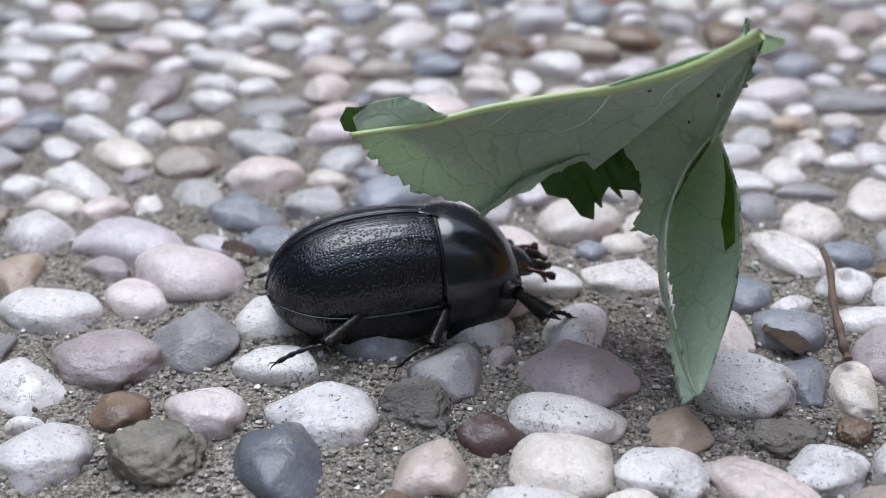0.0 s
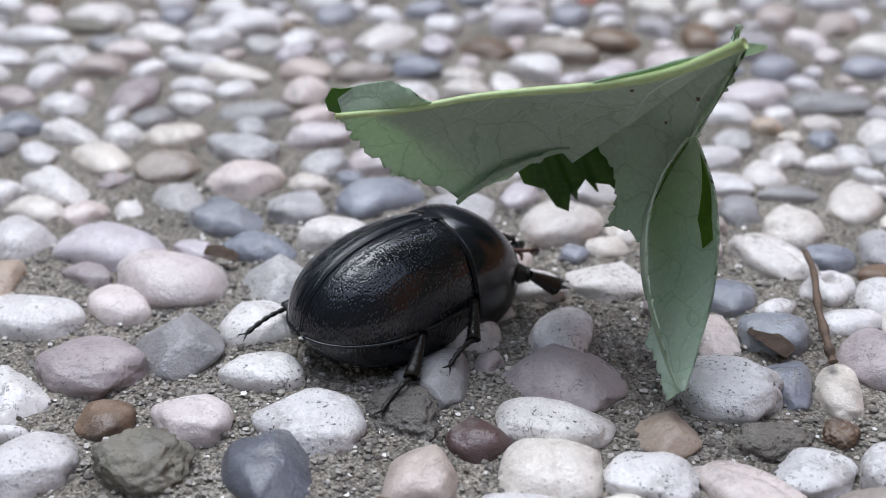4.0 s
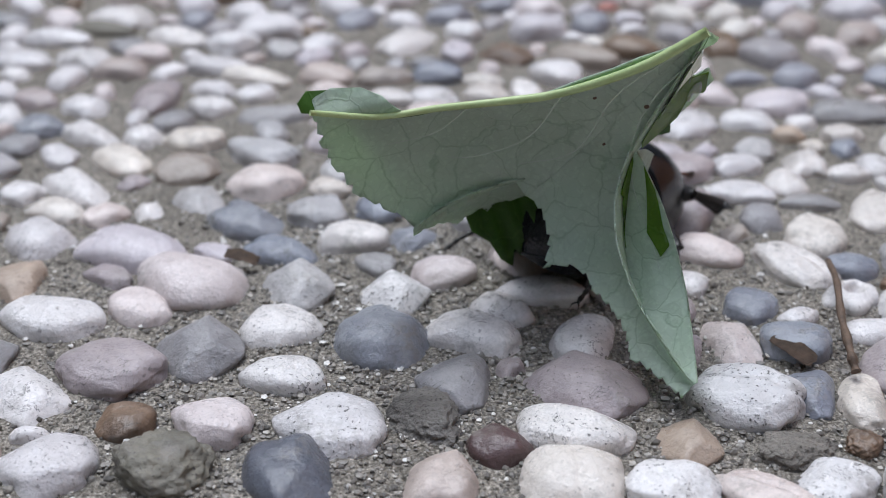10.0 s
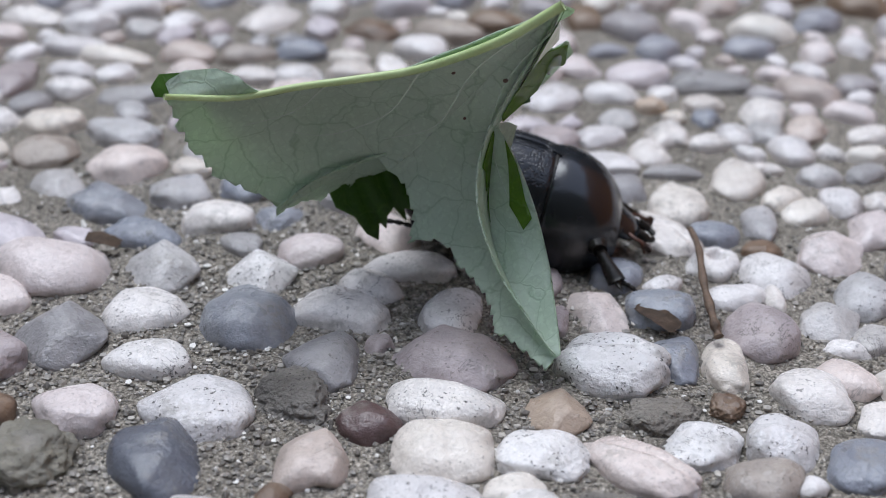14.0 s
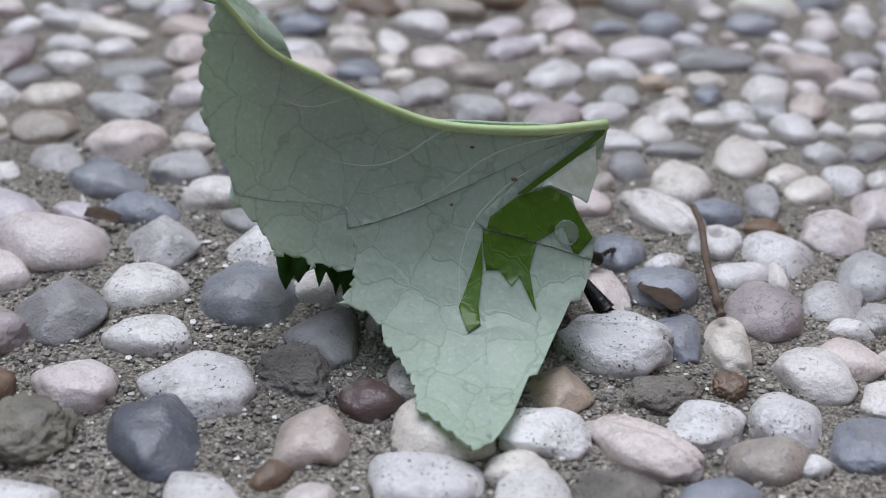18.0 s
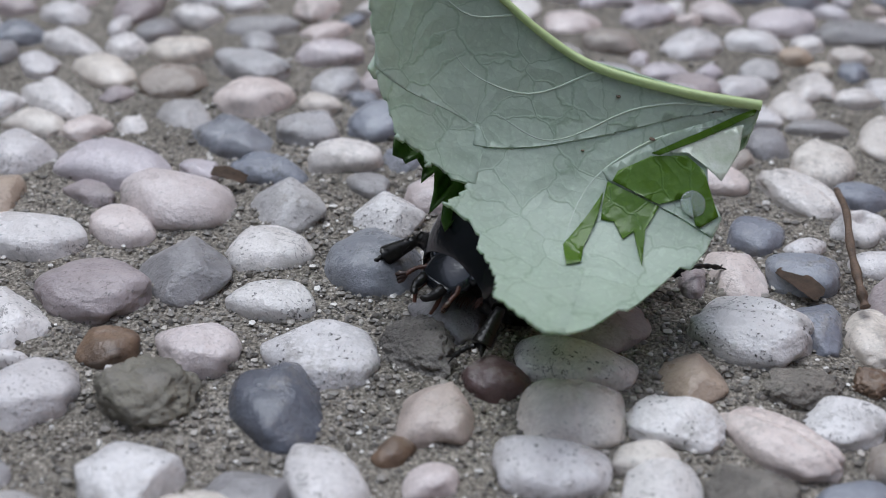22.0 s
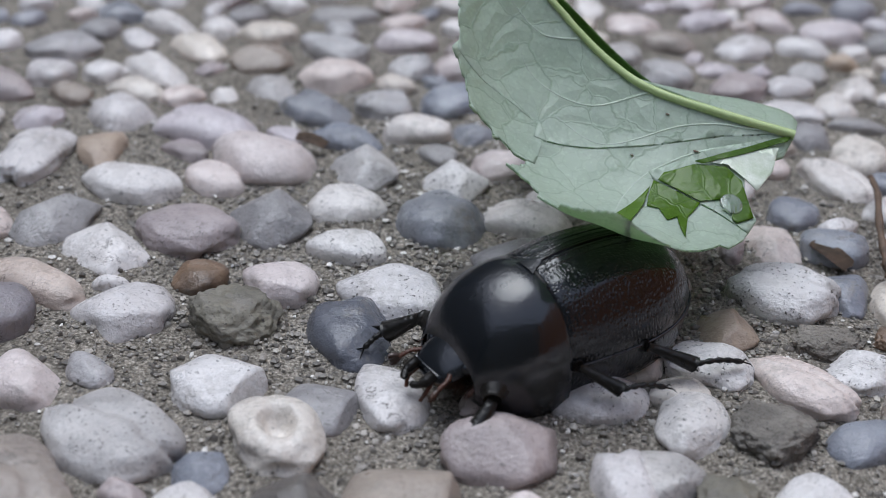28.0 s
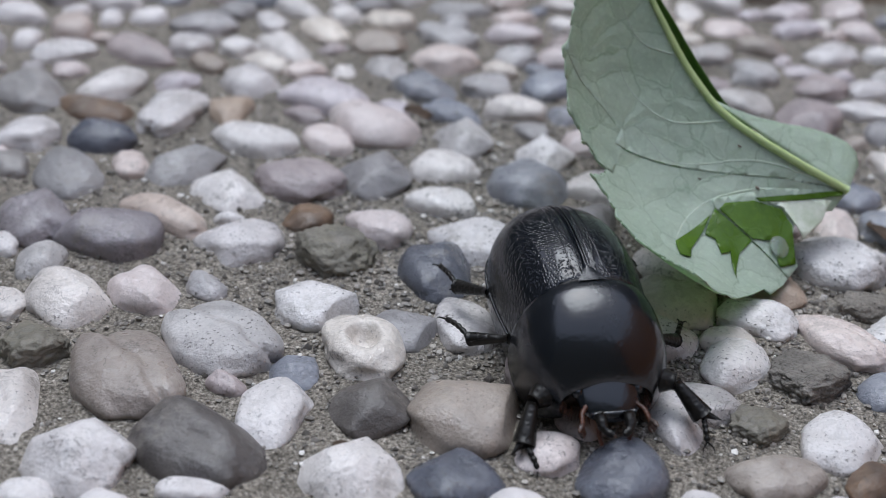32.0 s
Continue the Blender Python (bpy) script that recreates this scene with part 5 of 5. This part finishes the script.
# seconds, x, y, z in millimetres, turn about x, y, z in degrees
LEAF = [
    (0, 19.45, 78.25, 12.05, 88.3, -19.7, -35.2),
    (0.5, 20.04, 77.12, 12.43, 90.2, -17.5, -39.1),
    (1, 20.62, 75.98, 12.80, 92.1, -15.2, -42.9),
    (1.5, 20.84, 75.25, 12.79, 93.0, -12.2, -44.6),
    (2, 21.07, 74.52, 12.77, 94.0, -9.1, -46.4),
    (2.5, 20.34, 76.91, 12.21, 92.1, -12.8, -41.4),
    (3, 19.61, 79.31, 11.64, 90.2, -16.6, -36.4),
    (3.5, 19.09, 79.57, 11.57, 88.4, -16.6, -36.3),
    (5.5, 17.03, 80.60, 11.31, 81.3, -16.6, -35.9),
    (6, 14.97, 82.65, 9.70, 68.0, -20.1, -22.8),
    (7, 15.03, 82.73, 9.65, 68.0, -20.3, -22.5),
    (8, 15.08, 82.80, 9.60, 68.0, -20.5, -22.1),
    (9, 15.14, 82.88, 9.55, 68.0, -20.7, -21.8),
    (10, 15.11, 82.90, 9.53, 68.6, -20.7, -21.9),
    (11, 15.07, 82.91, 9.52, 69.2, -20.7, -22.0),
    (12, 15.04, 82.93, 9.50, 69.8, -20.7, -22.1),
    (13, 15.00, 82.95, 9.48, 70.5, -20.6, -22.2),
    (14, 15.00, 82.95, 9.48, 70.5, -20.6, -22.2),
    (14.5, 15.00, 82.95, 9.48, 70.5, -20.6, -22.2),
    (15, 14.64, 81.47, 8.40, 60.3, -14.7, -18.1),
    (15.5, 14.28, 79.99, 7.32, 50.1, -8.7, -13.9),
    (16, 13.92, 78.51, 6.24, 39.9, -2.7, -9.8),
    (16.5, 13.56, 77.03, 5.16, 29.7, 3.3, -5.7),
    (17, 12.36, 74.72, 6.12, 28.8, -2.4, -12.3),
    (17.5, 11.63, 73.87, 5.72, 31.5, -1.3, -14.1),
    (18, 11.34, 74.65, 5.23, 32.1, 1.5, -14.6),
    (18.5, 10.98, 75.27, 5.73, 28.8, 0.9, -18.1),
    (19, 10.44, 75.38, 6.71, 22.1, -1.2, -22.9),
    (19.5, 9.98, 76.10, 7.34, 14.3, -1.1, -24.9),
    (20, 9.78, 76.70, 7.63, 9.5, -0.2, -25.2),
    (20.5, 9.75, 76.82, 7.76, 7.9, -0.1, -25.7),
    (21, 9.75, 76.76, 7.76, 8.2, 0.6, -25.5),
    (21.5, 9.74, 76.18, 7.43, 6.6, 3.3, -24.9),
    (22, 9.62, 75.05, 8.43, 11.7, 6.4, -24.6),
    (22.5, 9.47, 73.91, 8.58, 12.7, 6.7, -24.4),
    (23, 9.42, 73.40, 8.83, 11.8, 5.8, -24.8),
    (23.5, 9.41, 73.52, 9.39, 6.3, 2.5, -26.5),
    (24, 9.33, 73.94, 9.75, 1.5, -0.1, -28.4),
    (24.5, 9.12, 74.34, 10.21, 1.7, -2.5, -30.6),
    (25, 8.86, 74.35, 10.67, 2.0, -4.6, -32.5),
    (25.5, 8.73, 73.64, 9.95, -6.5, -4.4, -31.5),
    (27.5, 9.58, 72.43, 9.86, -11.4, 4.0, -23.9),
    (28, 9.67, 73.18, 8.84, -9.1, 5.2, -24.3),
    (28.5, 9.87, 73.18, 7.87, -7.8, 10.2, -23.3),
    (29, 10.09, 71.98, 7.30, -8.7, 16.4, -21.7),
    (29.5, 10.27, 70.60, 6.38, -8.8, 21.3, -19.1),
    (30, 10.41, 69.70, 5.90, -5.3, 24.6, -15.1),
    (30.5, 10.45, 69.15, 5.54, -1.1, 25.5, -12.9),
    (31, 10.44, 68.89, 5.42, 0.6, 24.9, -13.4),
    (31.5, 10.36, 68.96, 5.27, 0.6, 22.7, -15.9),
    (32, 10.33, 69.13, 5.30, -4.3, 21.3, -18.8),
]


def beetle_at(t):
    rows = BEETLE
    for r0, r1 in zip(rows, rows[1:]):
        if t <= r1[0]:
            k = (t - r0[0]) / (r1[0] - r0[0])
            return [p + (q - p) * k for p, q in zip(r0[1:], r1[1:])]
    return rows[-1][1:]


def motions():
    walk(beetle, [(t, pose(x * MM, y * MM, z * MM, 0, 0, turn) @ pose(0, 0, 0, lean, -nose, 0)) for t, x, y, z, turn, nose, lean in BEETLE])
    walk(leaf, [(t, pose(x * MM, y * MM, z * MM, a_, b_, c_)) for t, x, y, z, a_, b_, c_ in LEAF])
    lobe, root = leaf_lobe
    walk(lobe, [(t, root @ pose(0, 0, 0, bend)) for t, bend in ((0, -62), (14.5, -62), (16.5, -3), (32, 0))])
    flap, edge = leaf_flap
    walk(flap, [(t, edge @ pose(0, 0, 0, bend)) for t, bend in ((0, -108), (3.5, -106), (6, -90), (14.5, -90), (16.5, -92), (25.5, -92), (26.5, -50), (27.5, -12), (28, 4), (29.5, 18), (32, 22))])
    piece, at = leaf_hang
    fork = Matrix.Translation(on_blade([(6.5, 11.4)])[0])
    walk(piece, [(t, fork @ pose(0, 0, 0, 0, twist, 0) @ fork.inverted() @ at @ pose(0, 0, 0, bend)) for t, bend, twist in ((0, 23.2, -10.2), (1, 25.2, -13.2), (2, 24.0, -15.1), (3, 22.2, -10.6), (3.5, 19.7, -9.3), (5.5, 9.7, -4.2), (6, 2.9, -0.1), (9, 4.5, -0.1), (13, 6.6, -0.1), (14.5, 6.6, -0.1), (16.5, 0.0, 0.0), (32, 0.0, 0.0))])
    for (piece, at), bends in (
        (leaf_droop, ((0, 0), (18, 0), (20, -20), (22, -34), (24.5, -45), (26, 20), (27.5, 86), (32, 104))),
        (leaf_half, ((0, 0), (14.5, 0), (16.5, 10), (24.5, 10), (27.5, 43), (32, 43))),
        (leaf_wing, ((0, -118), (3.5, -112), (5.5, -84), (6.5, -66), (14.5, -64), (16.5, 0), (32, 0))),
        (leaf_fin, ((0, -146), (3.5, -142), (5.5, -130), (6.5, -112), (14.5, -108), (15.5, -54), (16.5, 0), (32, 0))),
    ):
        walk(piece, [(t, at @ pose(0, 0, 0, bend)) for t, bend in bends])
    # the legs step with the way that the body goes
    for n, (leg, hip, kind, side) in enumerate(beetle_legs):
        tripod = 0.0 if (kind == "middle") == (side > 0) else math.pi
        rows, phase, last = [], 0.0, None
        for i in range(0, 161):
            t = i * 0.2
            x, y, z, turn, nose, lean = beetle_at(t)
            if last:
                phase += (math.hypot(x - last[0], y - last[1]) + abs(turn - last[2]) * 0.09) / 4.5 * math.tau + 0.04
            last = (x, y, turn)
            swing = math.sin(phase + tripod) * (13 if kind != "hind" else 10)
            lift = max(0.0, math.cos(phase + tripod)) * 10
            rows.append((t, pose(hip.x * MM, hip.y * MM, hip.z * MM, side * lift, 0, side * swing)))
        walk(leg, rows)


motions()
